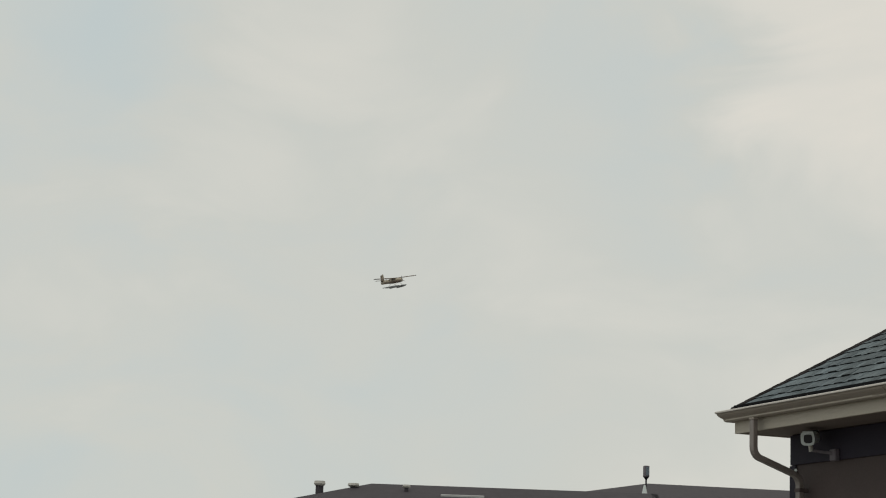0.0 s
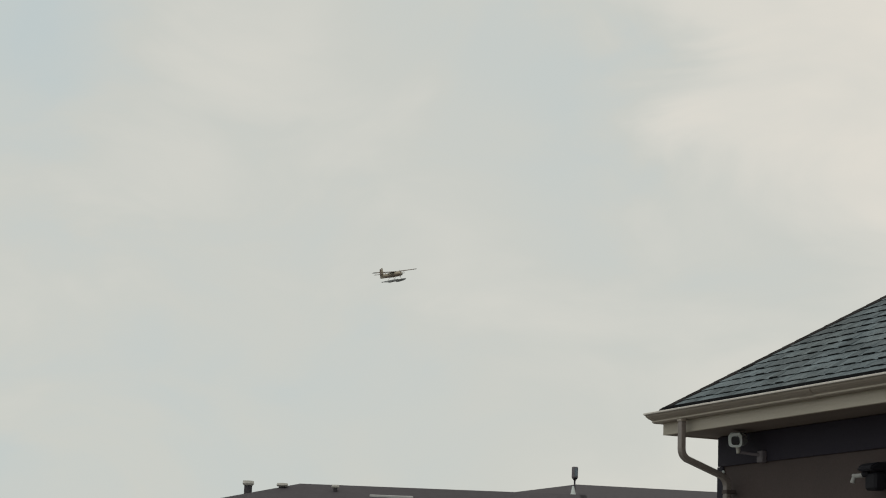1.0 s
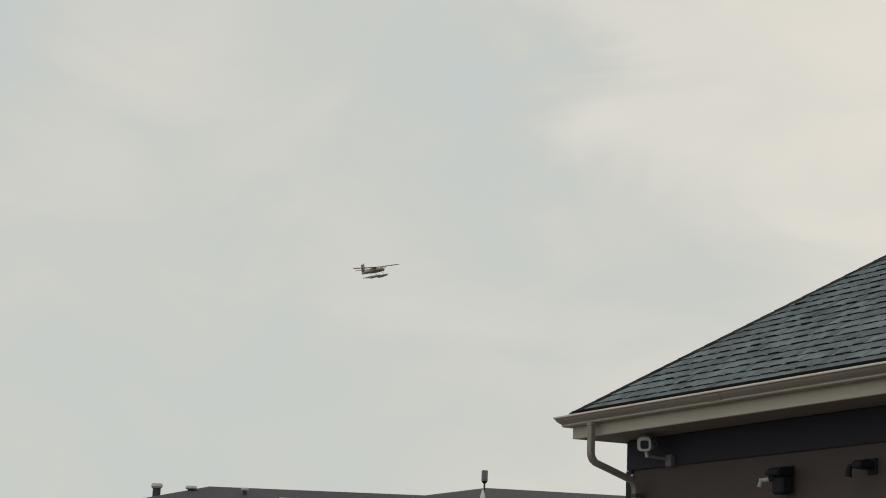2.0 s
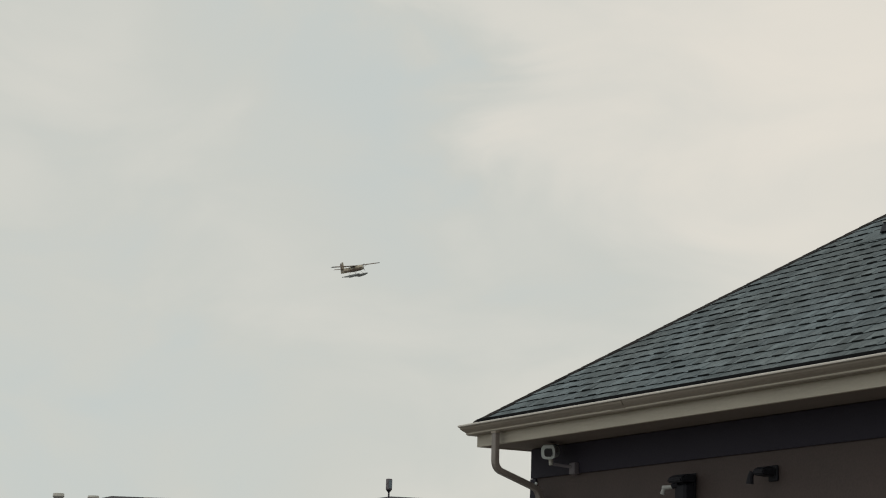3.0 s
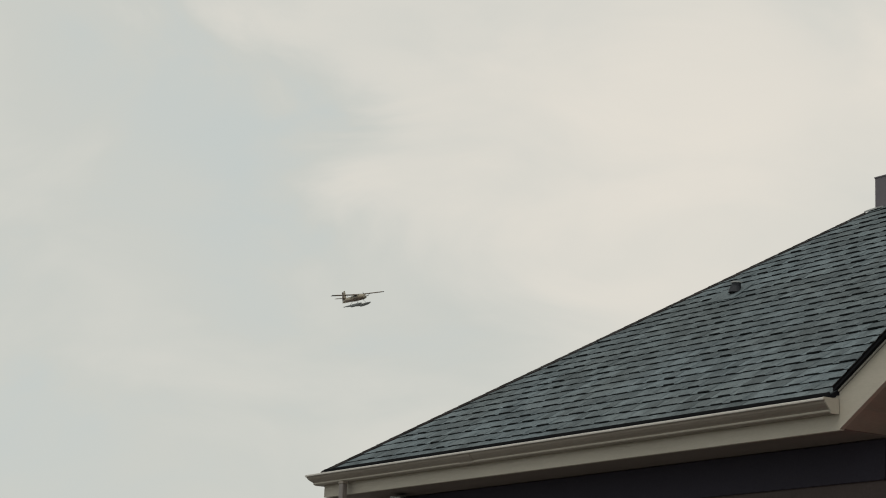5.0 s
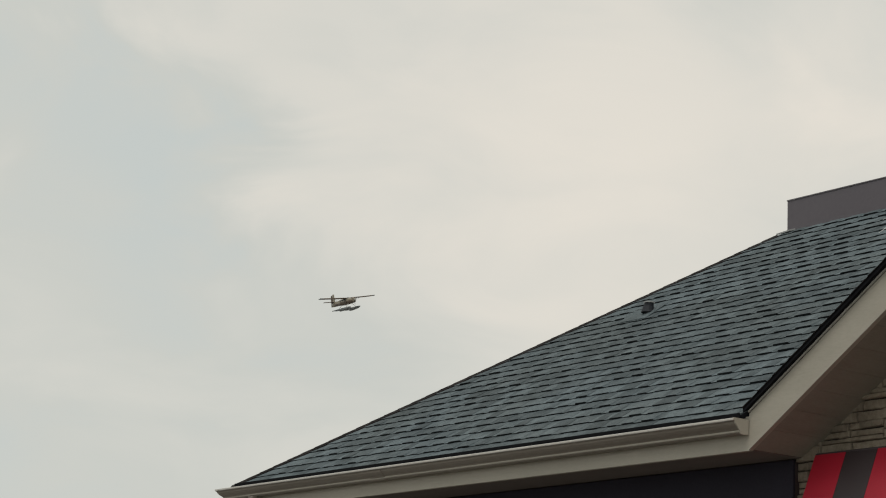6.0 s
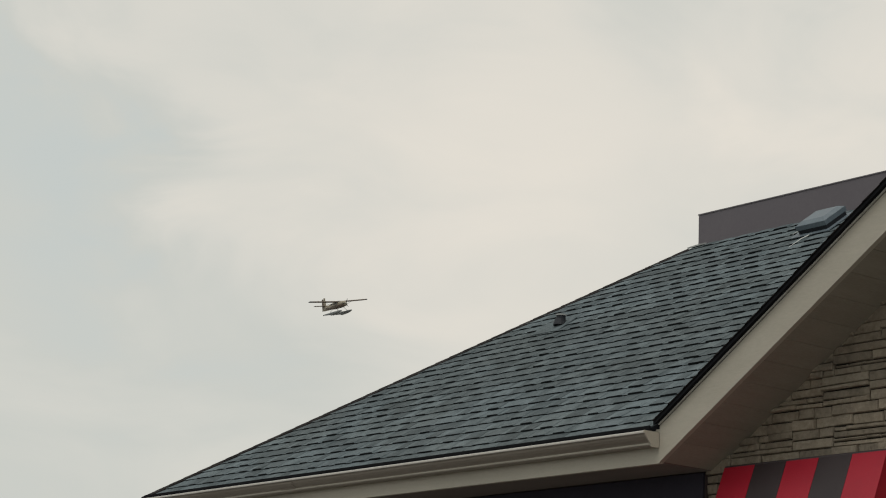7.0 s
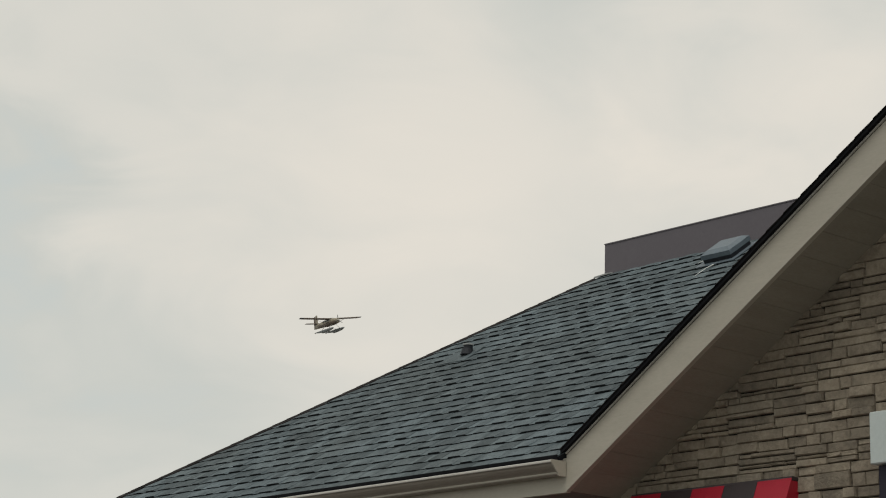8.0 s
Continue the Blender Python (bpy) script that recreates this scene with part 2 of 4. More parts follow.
def square_pipe(path, half_w, half_d):
    """A rectangular pipe with chamfered corners in a plane of constant x."""
    bm = bmesh.new()
    rings = []
    c = 0.25 * half_d
    outline = [(-half_w + c, -half_d), (half_w - c, -half_d), (half_w, -half_d + c), (half_w, half_d - c), (half_w - c, half_d), (-half_w + c, half_d), (-half_w, half_d - c), (-half_w, -half_d + c)]
    for i, p in enumerate(path):
        a, b = Vector(path[max(i - 1, 0)]), Vector(path[min(i + 1, len(path) - 1)])
        way = (b - a).normalized()
        out = Vector((0, way.z, -way.y))
        rings.append([bm.verts.new(Vector(p) + Vector((u, 0, 0)) + out * v) for u, v in outline])
    for r0, r1 in zip(rings, rings[1:]):
        for k in range(8):
            bm.faces.new((r0[k], r0[(k + 1) % 8], r1[(k + 1) % 8], r1[k]))
    bm.faces.new(rings[0])
    bm.faces.new(rings[-1][::-1])
    return bm


# ---------------------------------------------------------------- plan of the restaurant
SIZE = 1.2                           # the plan below is drawn smaller and then enlarged round the eye to its true size
Z0 = EYE
Z_FLOOR = EYE - EYE / SIZE           # the ground, in the plan
Y_FASCIA = 8.0                       # front of the eave and rake boards
Y_WALL = 8.42                        # front of the siding
Y_STONE = 8.455                      # backing of the gable's stones
X_STONE = -8.305                     # where the siding ends and the stone starts
X_LEFT, X_RIGHT, Y_BACK = -14.0, 2.0, 17.0
X_GABLE, X_APEX = -8.25, -5.2        # where the rake starts, the gable's ridge
Z_EAVE = Z0 + 1.634                  # underside of the eave board
PITCH, GPITCH = 0.6925, 0.648        # rise of the main roof and of the gable
Z_ROOF = Z0 + 1.854                  # main roof's surface above the eave board's front
Y_EDGE = 7.95
Y_RIDGE = Y_FASCIA + 2.97
X_HIP = X_LEFT + 0.03                # foot of the hip
X_HIPTOP = X_HIP + 3.02
X_GRIGHT = 2 * X_APEX - X_GABLE


def enlarge(ob):
    ob.matrix_world = Matrix.Translation((0, 0, EYE)) @ Matrix.Scale(SIZE, 4) @ Matrix.Translation((0, 0, -EYE)) @ ob.matrix_world


def roof_z(y):
    return Z_ROOF + PITCH * (y - Y_FASCIA)


def rake_z(x):
    """Underside of the rake board."""
    return Z_EAVE + 0.006 + GPITCH * (min(x, 2 * X_APEX - x) - X_GABLE)


def valley_x(y):
    """Where the main roof meets the gable's slope."""
    return X_GABLE - 0.03 + (y - Y_FASCIA) * PITCH / GPITCH


# ---------------------------------------------------------------- ground
def build_ground():
    bm = bmesh.new()
    r = 2500
    ring = [bm.verts.new((r * math.cos(i * math.tau / 48), r * math.sin(i * math.tau / 48), 0)) for i in range(48)]
    bm.faces.new(ring)
    ob = new("ground", data_of(bm, PAVING, "ground"))
    tagged(ob, "worn grey asphalt paving round the restaurant", "ground", kind="structure")


build_ground()


# ---------------------------------------------------------------- restaurant
def build_restaurant():
    house = empty("restaurant_building", pose(-8, 12, 0))
    tagged(house, "single-storey restaurant with dark shingled hip roof and stone gable", "building")
    inv = house.matrix_world.inverted()

    def put(name, bm, material, label="", parent=None, smooth=False):
        ob = part(name, bm, material, parent or house, label, smooth)
        if parent is None:
            ob.matrix_parent_inverse = inv
        return ob

    # walls
    put("siding_wall", box(-13.83, X_STONE, Y_WALL, Y_WALL + 0.2, Z_FLOOR, Z_EAVE + 0.005), SIDING, "dark brown siding wall under the eave")
    put("siding_wall", box(X_GRIGHT + 0.01, X_RIGHT - 0.2, Y_WALL, Y_WALL + 0.2, Z_FLOOR, Z_EAVE), SIDING)
    put("side_wall", box(-13.83, -13.66, Y_WALL + 0.2, Y_BACK - 0.4, Z_FLOOR, Z_EAVE), SIDING)
    put("side_wall", box(X_RIGHT - 0.2, X_RIGHT, Y_WALL, Y_BACK - 0.4, Z_FLOOR, Z_EAVE), SIDING)
    put("back_wall", box(-13.66, X_RIGHT - 0.2, Y_BACK - 0.6, Y_BACK - 0.4, Z_FLOOR, Z_EAVE), SIDING)
    put("frieze_board", box(-13.83, X_STONE + 0.003, Y_WALL - 0.022, Y_WALL - 0.001, Z0 + 1.40, Z_EAVE - 0.002, 0.003), FRIEZE, "charcoal trim board below the soffit")
    put("corner_board", box(-13.845, -13.76, Y_WALL - 0.018, Y_WALL - 0.001, Z_FLOOR, Z0 + 1.397, 0.003), FRIEZE)

    # eave boards and soffit
    put("fascia_board", box(X_LEFT, X_GABLE, Y_FASCIA, Y_FASCIA + 0.03, Z_EAVE, Z_ROOF - 0.025), TAUPE, "taupe painted eave board")
    put("fascia_board", box(X_LEFT, X_LEFT + 0.03, Y_FASCIA + 0.03, Y_BACK, Z_EAVE, Z_ROOF - 0.025), TAUPE)
    put("fascia_board", box(X_GRIGHT, X_RIGHT, Y_FASCIA, Y_FASCIA + 0.03, Z_EAVE, Z_ROOF - 0.025), TAUPE)
    put("soffit", box(X_LEFT + 0.03, X_GABLE - 0.004, Y_FASCIA + 0.03, Y_WALL + 0.02, Z_EAVE + 0.006, Z_EAVE + 0.02), EAVE_SOFFIT, "brown soffit under the eave, coloured darker for its shade")
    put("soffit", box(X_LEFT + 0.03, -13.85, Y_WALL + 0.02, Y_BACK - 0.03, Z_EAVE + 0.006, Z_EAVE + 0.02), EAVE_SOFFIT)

    # roof decks
    z_e, z_r = roof_z(Y_EDGE), roof_z(Y_RIDGE)
    deck = slab_drop([(X_HIP, Y_EDGE, z_e), (valley_x(Y_EDGE), Y_EDGE, z_e), (valley_x(Y_RIDGE), Y_RIDGE, z_r), (X_HIPTOP, Y_RIDGE, z_r)], 0.03)
    roof = put("main_roof", deck, BLACK, "dark green-grey shingled hip roof")
    put("starter_strip", box(X_HIP + 0.06, X_GABLE - 0.02, Y_EDGE - 0.014, Y_EDGE - 0.002, z_e - 0.034, z_e + 0.025, 0.003), BLACK, "black starter strip above the gutter")
    side_run = Y_RIDGE - Y_EDGE
    y_b0, y_b1 = Y_BACK + 0.05, Y_BACK + 0.05 - side_run
    put("roof_slope", slab_drop([(X_HIP, Y_EDGE, z_e), (X_HIPTOP, Y_RIDGE, z_r), (X_HIPTOP, y_b1, z_r), (X_HIP, y_b0, z_e)], 0.03), SHINGLE_FAR)
    put("roof_slope", slab_drop([(X_HIP, y_b0, z_e), (X_HIPTOP, y_b1, z_r), (X_RIGHT + 0.1, y_b1, z_r), (X_RIGHT + 0.1, y_b0, z_e)], 0.03), SHINGLE_FAR)
    put("roof_slope", slab_drop([(2 * X_APEX - valley_x(Y_EDGE), Y_EDGE, z_e), (X_RIGHT + 0.1, Y_EDGE, z_e), (X_RIGHT + 0.1, Y_RIDGE, z_r), (2 * X_APEX - valley_x(Y_RIDGE), Y_RIDGE, z_r)], 0.03), SHINGLE_FAR)
    put("flat_roof", box(X_HIPTOP, X_RIGHT + 0.1, Y_RIDGE, y_b1, z_r - 0.06, z_r - 0.03), METAL_DARK)
    # parapet of the roof well
    px, py, pz = -10.99, 11.04, Z0 + 4.180
    askew = 0.28
    ring = [(px, py), (X_RIGHT - 0.1, py + askew), (X_RIGHT - 0.1, py + askew + 0.05), (px, py + 0.05)]
    put("parapet", add_prism(bmesh.new(), [(x, y, z_r - 0.02) for x, y in ring], [(x, y, pz) for x, y in ring]), METAL_DARK, "grey-brown sheet-metal parapet on the ridge")
    put("parapet", box(px, px + 0.05, py + 0.05, y_b1 - 0.05, z_r - 0.02, pz), METAL_DARK)
    put("parapet", box(px, X_RIGHT - 0.1, y_b1 - 0.05, y_b1, z_r - 0.02, pz), METAL_DARK)
    put("coping", add_prism(bmesh.new(), [(x - 0.004, y + d, pz + 0.001) for (x, y), d in zip(ring, (-0.005, -0.005, 0.005, 0.005))], [(x - 0.004, y + d, pz + 0.010) for (x, y), d in zip(ring, (-0.005, -0.005, 0.005, 0.005))]), METAL_DARK)
    put("ridge_flashing", box(X_HIPTOP + 0.1, X_RIGHT, Y_RIDGE - 0.02, py - 0.002, z_r - 0.02, z_r + 0.022), METAL_DARK)
    put("roof_infill", box(X_HIPTOP + 0.1, X_RIGHT, py, py + askew + 0.02, z_r - 0.028, z_r + 0.010), METAL_DARK)

    # gable: roof slopes, rake boards, sloping soffit
    def gable_top(x):
        return rake_z(x) + 0.243
    g_back = Y_FASCIA + (gable_top(X_APEX) - Z_ROOF) / PITCH
    y_f = Y_FASCIA - 0.035
    x_low = X_GABLE - 0.02
    put("gable_roof", slab_drop([(x_low, y_f, gable_top(x_low)), (X_APEX, y_f, gable_top(X_APEX)), (X_APEX, g_back, gable_top(X_APEX))], 0.022), BLACK, "black shingle edge of the gable")
    put("gable_roof", slab_drop([(2 * X_APEX - x_low, y_f, gable_top(x_low)), (X_APEX, y_f, gable_top(X_APEX)), (X_APEX, g_back, gable_top(X_APEX))], 0.022), BLACK)
    for mirror in (0, 1):
        cover = [(x_low + 0.02, y_f + 0.17, gable_top(x_low + 0.02) + 0.012), (X_APEX, y_f + 0.17, gable_top(X_APEX) + 0.012), (X_APEX, g_back - 0.02, gable_top(X_APEX) + 0.012)]
        put("gable_shingles", slab_drop([(2 * X_APEX - x if mirror else x, y, z) for x, y, z in cover], 0.008), SHINGLE_FAR)
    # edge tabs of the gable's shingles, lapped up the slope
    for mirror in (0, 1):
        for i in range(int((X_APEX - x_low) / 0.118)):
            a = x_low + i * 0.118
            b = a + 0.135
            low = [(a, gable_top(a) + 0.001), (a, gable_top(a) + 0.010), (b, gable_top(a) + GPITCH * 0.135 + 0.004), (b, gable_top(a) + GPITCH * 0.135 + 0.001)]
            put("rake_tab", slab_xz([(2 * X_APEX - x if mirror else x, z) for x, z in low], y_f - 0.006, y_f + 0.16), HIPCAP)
    for s in (0, 1):
        def mx(x):
            return 2 * X_APEX - x if s else x
        board = [(X_GABLE, rake_z(X_GABLE)), (X_GABLE, rake_z(X_GABLE) + 0.206), (X_APEX, rake_z(X_APEX) + 0.206), (X_APEX, rake_z(X_APEX))]
        put("rake_board", slab_xz([(mx(x), z) for x, z in board], Y_FASCIA - 0.003, Y_FASCIA + 0.03), TAUPE, "taupe painted rake board")
        for low, high, proud, mat, name in ((0.2065, 0.2110, 0.001, BLACK, "shadow_gap"), (0.2112, 0.2195, 0.013, LIP, "drip_edge")):
            strip = [(X_GABLE, rake_z(X_GABLE) + low), (X_GABLE, rake_z(X_GABLE) + high), (X_APEX, rake_z(X_APEX) + high), (X_APEX, rake_z(X_APEX) + low)]
            put(name, slab_xz([(mx(x), z) for x, z in strip], Y_FASCIA - proud, Y_FASCIA + 0.03), mat, "thin pale metal drip edge" if mat is LIP else "")
        n = 20
        step = (X_APEX - X_GABLE) / n
        for i in range(n):
            a, b = X_GABLE + i * step + 0.003, X_GABLE + (i + 1) * step
            pts = [(a, rake_z(a) + 0.001), (b, rake_z(b) + 0.001), (b, rake_z(b) + 0.02), (a, rake_z(a) + 0.02)]
            put("soffit_panel", slab_xz([(mx(x), z) for x, z in pts], Y_FASCIA + 0.031, Y_STONE + 0.03), SOFFIT)

    # gable wall behind the stones
    z_top = rake_z(X_APEX) + 0.01
    back = put("stone_wall", slab_xz([(X_STONE + 0.004, Z_FLOOR), (X_GRIGHT, Z_FLOOR), (X_GRIGHT, rake_z(X_GABLE) + 0.01), (X_APEX, z_top), (X_GABLE, rake_z(X_GABLE) + 0.01), (X_STONE + 0.004, rake_z(X_GABLE) + 0.01)], Y_STONE, Y_STONE + 0.2), MORTAR, "tan stacked ledgestone gable wall")

    # gutter with mitred corner
    profile = [(0.002, 3.326), (0.050, 3.324), (0.060, 3.328), (0.064, 3.342), (0.071, 3.350), (0.088, 3.362), (0.101, 3.376), (0.106, 3.388), (0.112, 3.391), (0.113, 3.405), (0.101, 3.406), (0.100, 3.386), (0.084, 3.368), (0.058, 3.350), (0.052, 3.332), (0.010, 3.334), (0.008, 3.405), (0.002, 3.405)]
    bm = bmesh.new()
    rows = [[bm.verts.new(p) for p in ((X_GABLE - 0.006, Y_FASCIA - u, z), (X_LEFT - u, Y_FASCIA - u, z), (X_LEFT - u, Y_BACK, z))] for u, z in profile]
    for i in range(len(rows)):
        a, b = rows[i], rows[(i + 1) % len(rows)]
        for k in (0, 1):
            bm.faces.new((a[k], a[k + 1], b[k + 1], b[k]))
    gutter = put("gutter", bm, GUTTER, "taupe aluminium gutter along the eave")
    bead = box(X_LEFT - 0.117, X_GABLE - 0.004, Y_FASCIA - 0.119, Y_FASCIA - 0.109, 3.393, 3.408, 0.003)
    part("lip", bead, LIP, gutter, "rolled lip, its highlight put into a paler colour")
    part("lower_bead", box(X_LEFT - 0.066, X_GABLE - 0.012, Y_FASCIA - 0.068, Y_FASCIA - 0.060, 3.332, 3.345, 0.003), TAUPE, gutter, "narrow pressed bead")
    sleeve = [(u * 1.02 + 0.001, z - 0.002) for u, z in profile[:8]] + [(0.004, 3.38)]
    part("joint_sleeve", add_prism(bmesh.new(), [(-11.98, Y_FASCIA - 0.002 - u, z) for u, z in sleeve], [(-11.80, Y_FASCIA - 0.002 - u, z) for u, z in sleeve]), GUTTER, gutter, "overlapping gutter joint")
    cap = [(u, z) for u, z in profile[:10]] + [(0.002, 3.405)]
    cap = [(u * 1.04, z + (0.004 if z > 3.36 else -0.004)) for u, z in cap]
    xa = X_GABLE - 0.010
    bm = add_prism(bmesh.new(), [(xa, Y_FASCIA - 0.004 - u, z) for u, z in cap], [(xa + 0.009, Y_FASCIA - 0.004 - u, z) for u, z in cap])
    part("end_cap", bm, TAUPE, gutter, "folded end cap")

    # downpipe
    x = -13.60
    path = [(x, 7.935, 3.31), (x, 7.935, 3.10), (x, 7.938, 3.075), (x, 7.946, 3.053), (x, 7.960, 3.035), (x, 7.980, 3.020), (x, 8.275, 2.918), (x, 8.305, 2.904), (x, 8.325, 2.886), (x, 8.338, 2.860), (x, 8.343, 2.83), (x, 8.343, 2.2), (x, 8.343, Z_FLOOR + 0.05)]
    pipe = put("downpipe", square_pipe(path, 0.031, 0.021), PIPE, "brown-grey rectangular downpipe bent back to the wall")
    bm = box(x - 0.038, x + 0.038, 8.318, Y_WALL - 0.02, 2.775, 2.805, 0.004)
    part("pipe_strap", bm, SIDING, pipe)
    part("screw", tube([(x + 0.026, 8.296, 2.937), (x + 0.036, 8.286, 2.942)], 0.011, 8), WHITE, pipe, "bright screw head")
    part("outlet", box(x - 0.035, x + 0.035, 7.910, 7.960, 3.305, 3.325, 0.004), GUTTER, pipe)
    return house, roof, back


house, main_roof, stone_wall = build_restaurant()


# ---------------------------------------------------------------- things on the wall and the roof
def build_cctv():
    ob = empty("security_camera", pose(-13.24, 8.20, Z0 + 1.555, 0, 0, 0))
    tagged(ob, "white bullet security camera on a bracket beside the downpipe", "camera")
    turn = pose(0, 0, 0, 8, 0, 44) @ Matrix.Scale(0.80, 4)
    bm = tube([(0, 0.22, 0), (0, 0.0, 0), (0, -0.02, 0)], [0.060, 0.068, 0.068], 14)
    bm.transform(turn)
    body = part("housing", bm, WHITE, ob, smooth=False)
    def rounded(half, y, dx=0.0, dz=0.0):
        """A square ring with round corners."""
        turns = [math.tau * k / 24 for k in range(24)]
        return [(dx + math.copysign(abs(math.cos(a)) ** 0.55, math.cos(a)) * half, y, dz + math.copysign(abs(math.sin(a)) ** 0.55, math.sin(a)) * half) for a in turns]
    bm = add_prism(bmesh.new(), rounded(0.069, -0.014), rounded(0.067, -0.040))
    bm.transform(turn)
    part("front_ring", bm, WHITE, ob)
    bm = add_prism(bmesh.new(), rounded(0.041, -0.0405, 0.004, -0.004), rounded(0.040, -0.044, 0.004, -0.004))
    bm.transform(turn)
    part("lens", bm, LENS, ob, "black square lens glass")
    bm = box(-0.05, 0.05, -0.03, 0.20, 0.060, 0.070, 0.004)
    bm.transform(turn)
    part("sunshield", bm, WHITE, ob)
    bm = tube([(-0.04, 0.04, -0.045), (-0.035, 0.045, -0.095)], 0.017, 10)
    part("joint", bm, PALEGREY, ob)
    bm = tube([(-0.035, 0.045, -0.085), (0.03, 0.12, -0.100), (0.08, 0.17, -0.108)], [0.012, 0.012, 0.014], 10)
    part("arm", bm, METAL_DARK, ob)
    bm = box(0.04, 0.12, 0.155, 0.199, -0.165, -0.075, 0.006)
    part("junction_box", bm, METAL_DARK, ob)


def build_wall_lamps():
    for i, (x, lens) in enumerate(((-11.69, True), (-10.77, False))):
        ob = empty("wall_lamp", pose(x, 8.42, Z0 + (1.275 if lens else 1.255)))
        tagged(ob, "black metal wall lamp with a grey side nozzle" if lens else "black metal arm lamp on dark siding", "wall lamp", "lamps on the siding")
        if lens:
            part("backplate", box(-0.05, 0.06, -0.02, -0.001, -0.16, 0.03, 0.006), BLACKMETAL, ob)
            hood = add_prism(bmesh.new(), [(-0.085, -0.021, -0.035), (-0.085, -0.021, 0.020), (-0.085, -0.10, 0.020), (-0.085, -0.155, -0.010), (-0.085, -0.155, -0.040)],
                             [(0.085, -0.021, -0.035), (0.085, -0.021, 0.020), (0.085, -0.10, 0.020), (0.085, -0.155, -0.010), (0.085, -0.155, -0.040)])
            bmesh.ops.bevel(hood, geom=hood.edges[:], offset=0.010, segments=2, affect="EDGES")
            part("hood", hood, BLACKMETAL, ob)
            part("housing", box(-0.055, 0.075, -0.115, -0.021, -0.170, -0.045, 0.016), BLACKMETAL, ob)
            part("swivel", tube([(-0.02, -0.10, -0.050), (-0.06, -0.125, -0.062)], [0.024, 0.020], 10), BLACKMETAL, ob)
            nozzle = part("nozzle", tube([(-0.055, -0.12, -0.066), (-0.135, -0.15, -0.070)], [0.015, 0.016], 12), LEAD, ob, "grey metal nozzle")
            part("nozzle_drop", tube([(-0.128, -0.148, -0.074), (-0.140, -0.152, -0.115)], [0.014, 0.017], 10), LEAD, nozzle)
        else:
            part("backplate", box(-0.035, 0.06, -0.02, -0.001, -0.06, 0.045, 0.006), BLACKMETAL, ob)
            arm = add_prism(bmesh.new(), [(0.050, -0.021, -0.030), (0.050, -0.021, 0.030), (0.050, -0.085, 0.034), (0.050, -0.13, 0.012), (0.050, -0.13, -0.022)],
                            [(-0.050, -0.040, -0.030), (-0.050, -0.040, 0.030), (-0.050, -0.095, 0.034), (-0.050, -0.14, 0.012), (-0.050, -0.14, -0.022)])
            bmesh.ops.bevel(arm, geom=arm.edges[:], offset=0.008, segments=2, affect="EDGES")
            part("arm", arm, BLACKMETAL, ob)
            part("shade", tube([(-0.060, -0.13, 0.0), (-0.072, -0.135, -0.03), (-0.078, -0.137, -0.080)], [0.018, 0.020, 0.026], 12), BLACKMETAL, ob)


def build_awning():
    ob = empty("awning", pose(-8.117, 8.385, Z0 + 1.6416))
    tagged(ob, "red and dark brown striped fabric awning on a stone wall", "awning")
    w, drop, out, n = 0.2359, 1.0, 0.43, 5
    for i in range(n):
        a, b = i * w + 0.001, (i + 1) * w - 0.001
        # a slightly bellied panel
        bm = bmesh.new()
        rows = []
        for k in range(6):
            f = k / 5
            sag = 0.012 * math.sin(math.pi * f)
            rows.append([(x, -out * f + sag, -drop * f + sag * 0.4) for x in (a, b)])
        top = [[bm.verts.new(p) for p in r] for r in rows]
        low = [[bm.verts.new((x, y + 0.006, z - 0.003)) for x, y, z in r] for r in rows]
        for grid, flip in ((top, False), (low, True)):
            for r0, r1 in zip(grid, grid[1:]):
                bm.faces.new((r0[0], r0[1], r1[1], r1[0]))
        for k in range(5):
            for s in (0, 1):
                bm.faces.new((top[k][s], top[k + 1][s], low[k + 1][s], low[k][s]))
        part("stripe", bm, MAROON if i % 2 else RED, ob, "dark brown stripe" if i % 2 else "red stripe")
        part("valance", box(a, b, -out - 0.004, -out + 0.002, -drop - 0.16, -drop - 0.002), MAROON if i % 2 else RED, ob)
    for x in (0.004, n * w - 0.010):
        bm = add_prism(bmesh.new(), [(x, 0.06, -0.014), (x, 0.006, -0.014), (x, -out + 0.008, -drop), (x, 0.06, -drop)], [(x + 0.006, 0.06, -0.014), (x + 0.006, 0.006, -0.014), (x + 0.006, -out + 0.008, -drop), (x + 0.006, 0.06, -drop)])
        part("side_panel", bm, RED, ob)
    part("head_rail", box(0, n * w, 0.0, 0.06, -0.012, 0.010, 0.004), MAROON, ob)


def build_sign():
    ob = empty("wall_sign", pose(-6.34, 8.33, Z0 + 1.64))
    tagged(ob, "white sign box above a dark panel on stone", "sign")
    part("sign_box", box(0, 0.95, -0.055, 0.14, 0, 0.268, 0.006), WHITE, ob, "plain white sign box")
    part("lower_panel", box(0.025, 0.93, -0.02, 0.14, -0.85, -0.004, 0.004), FRIEZE, ob, "dark purple-brown panel")


def roof_frame(x, y):
    """A pose on the main roof: local x along the eave, y up the slope, z out of it."""
    return pose(x, y, roof_z(y), math.degrees(math.atan(PITCH)), 0, 0)


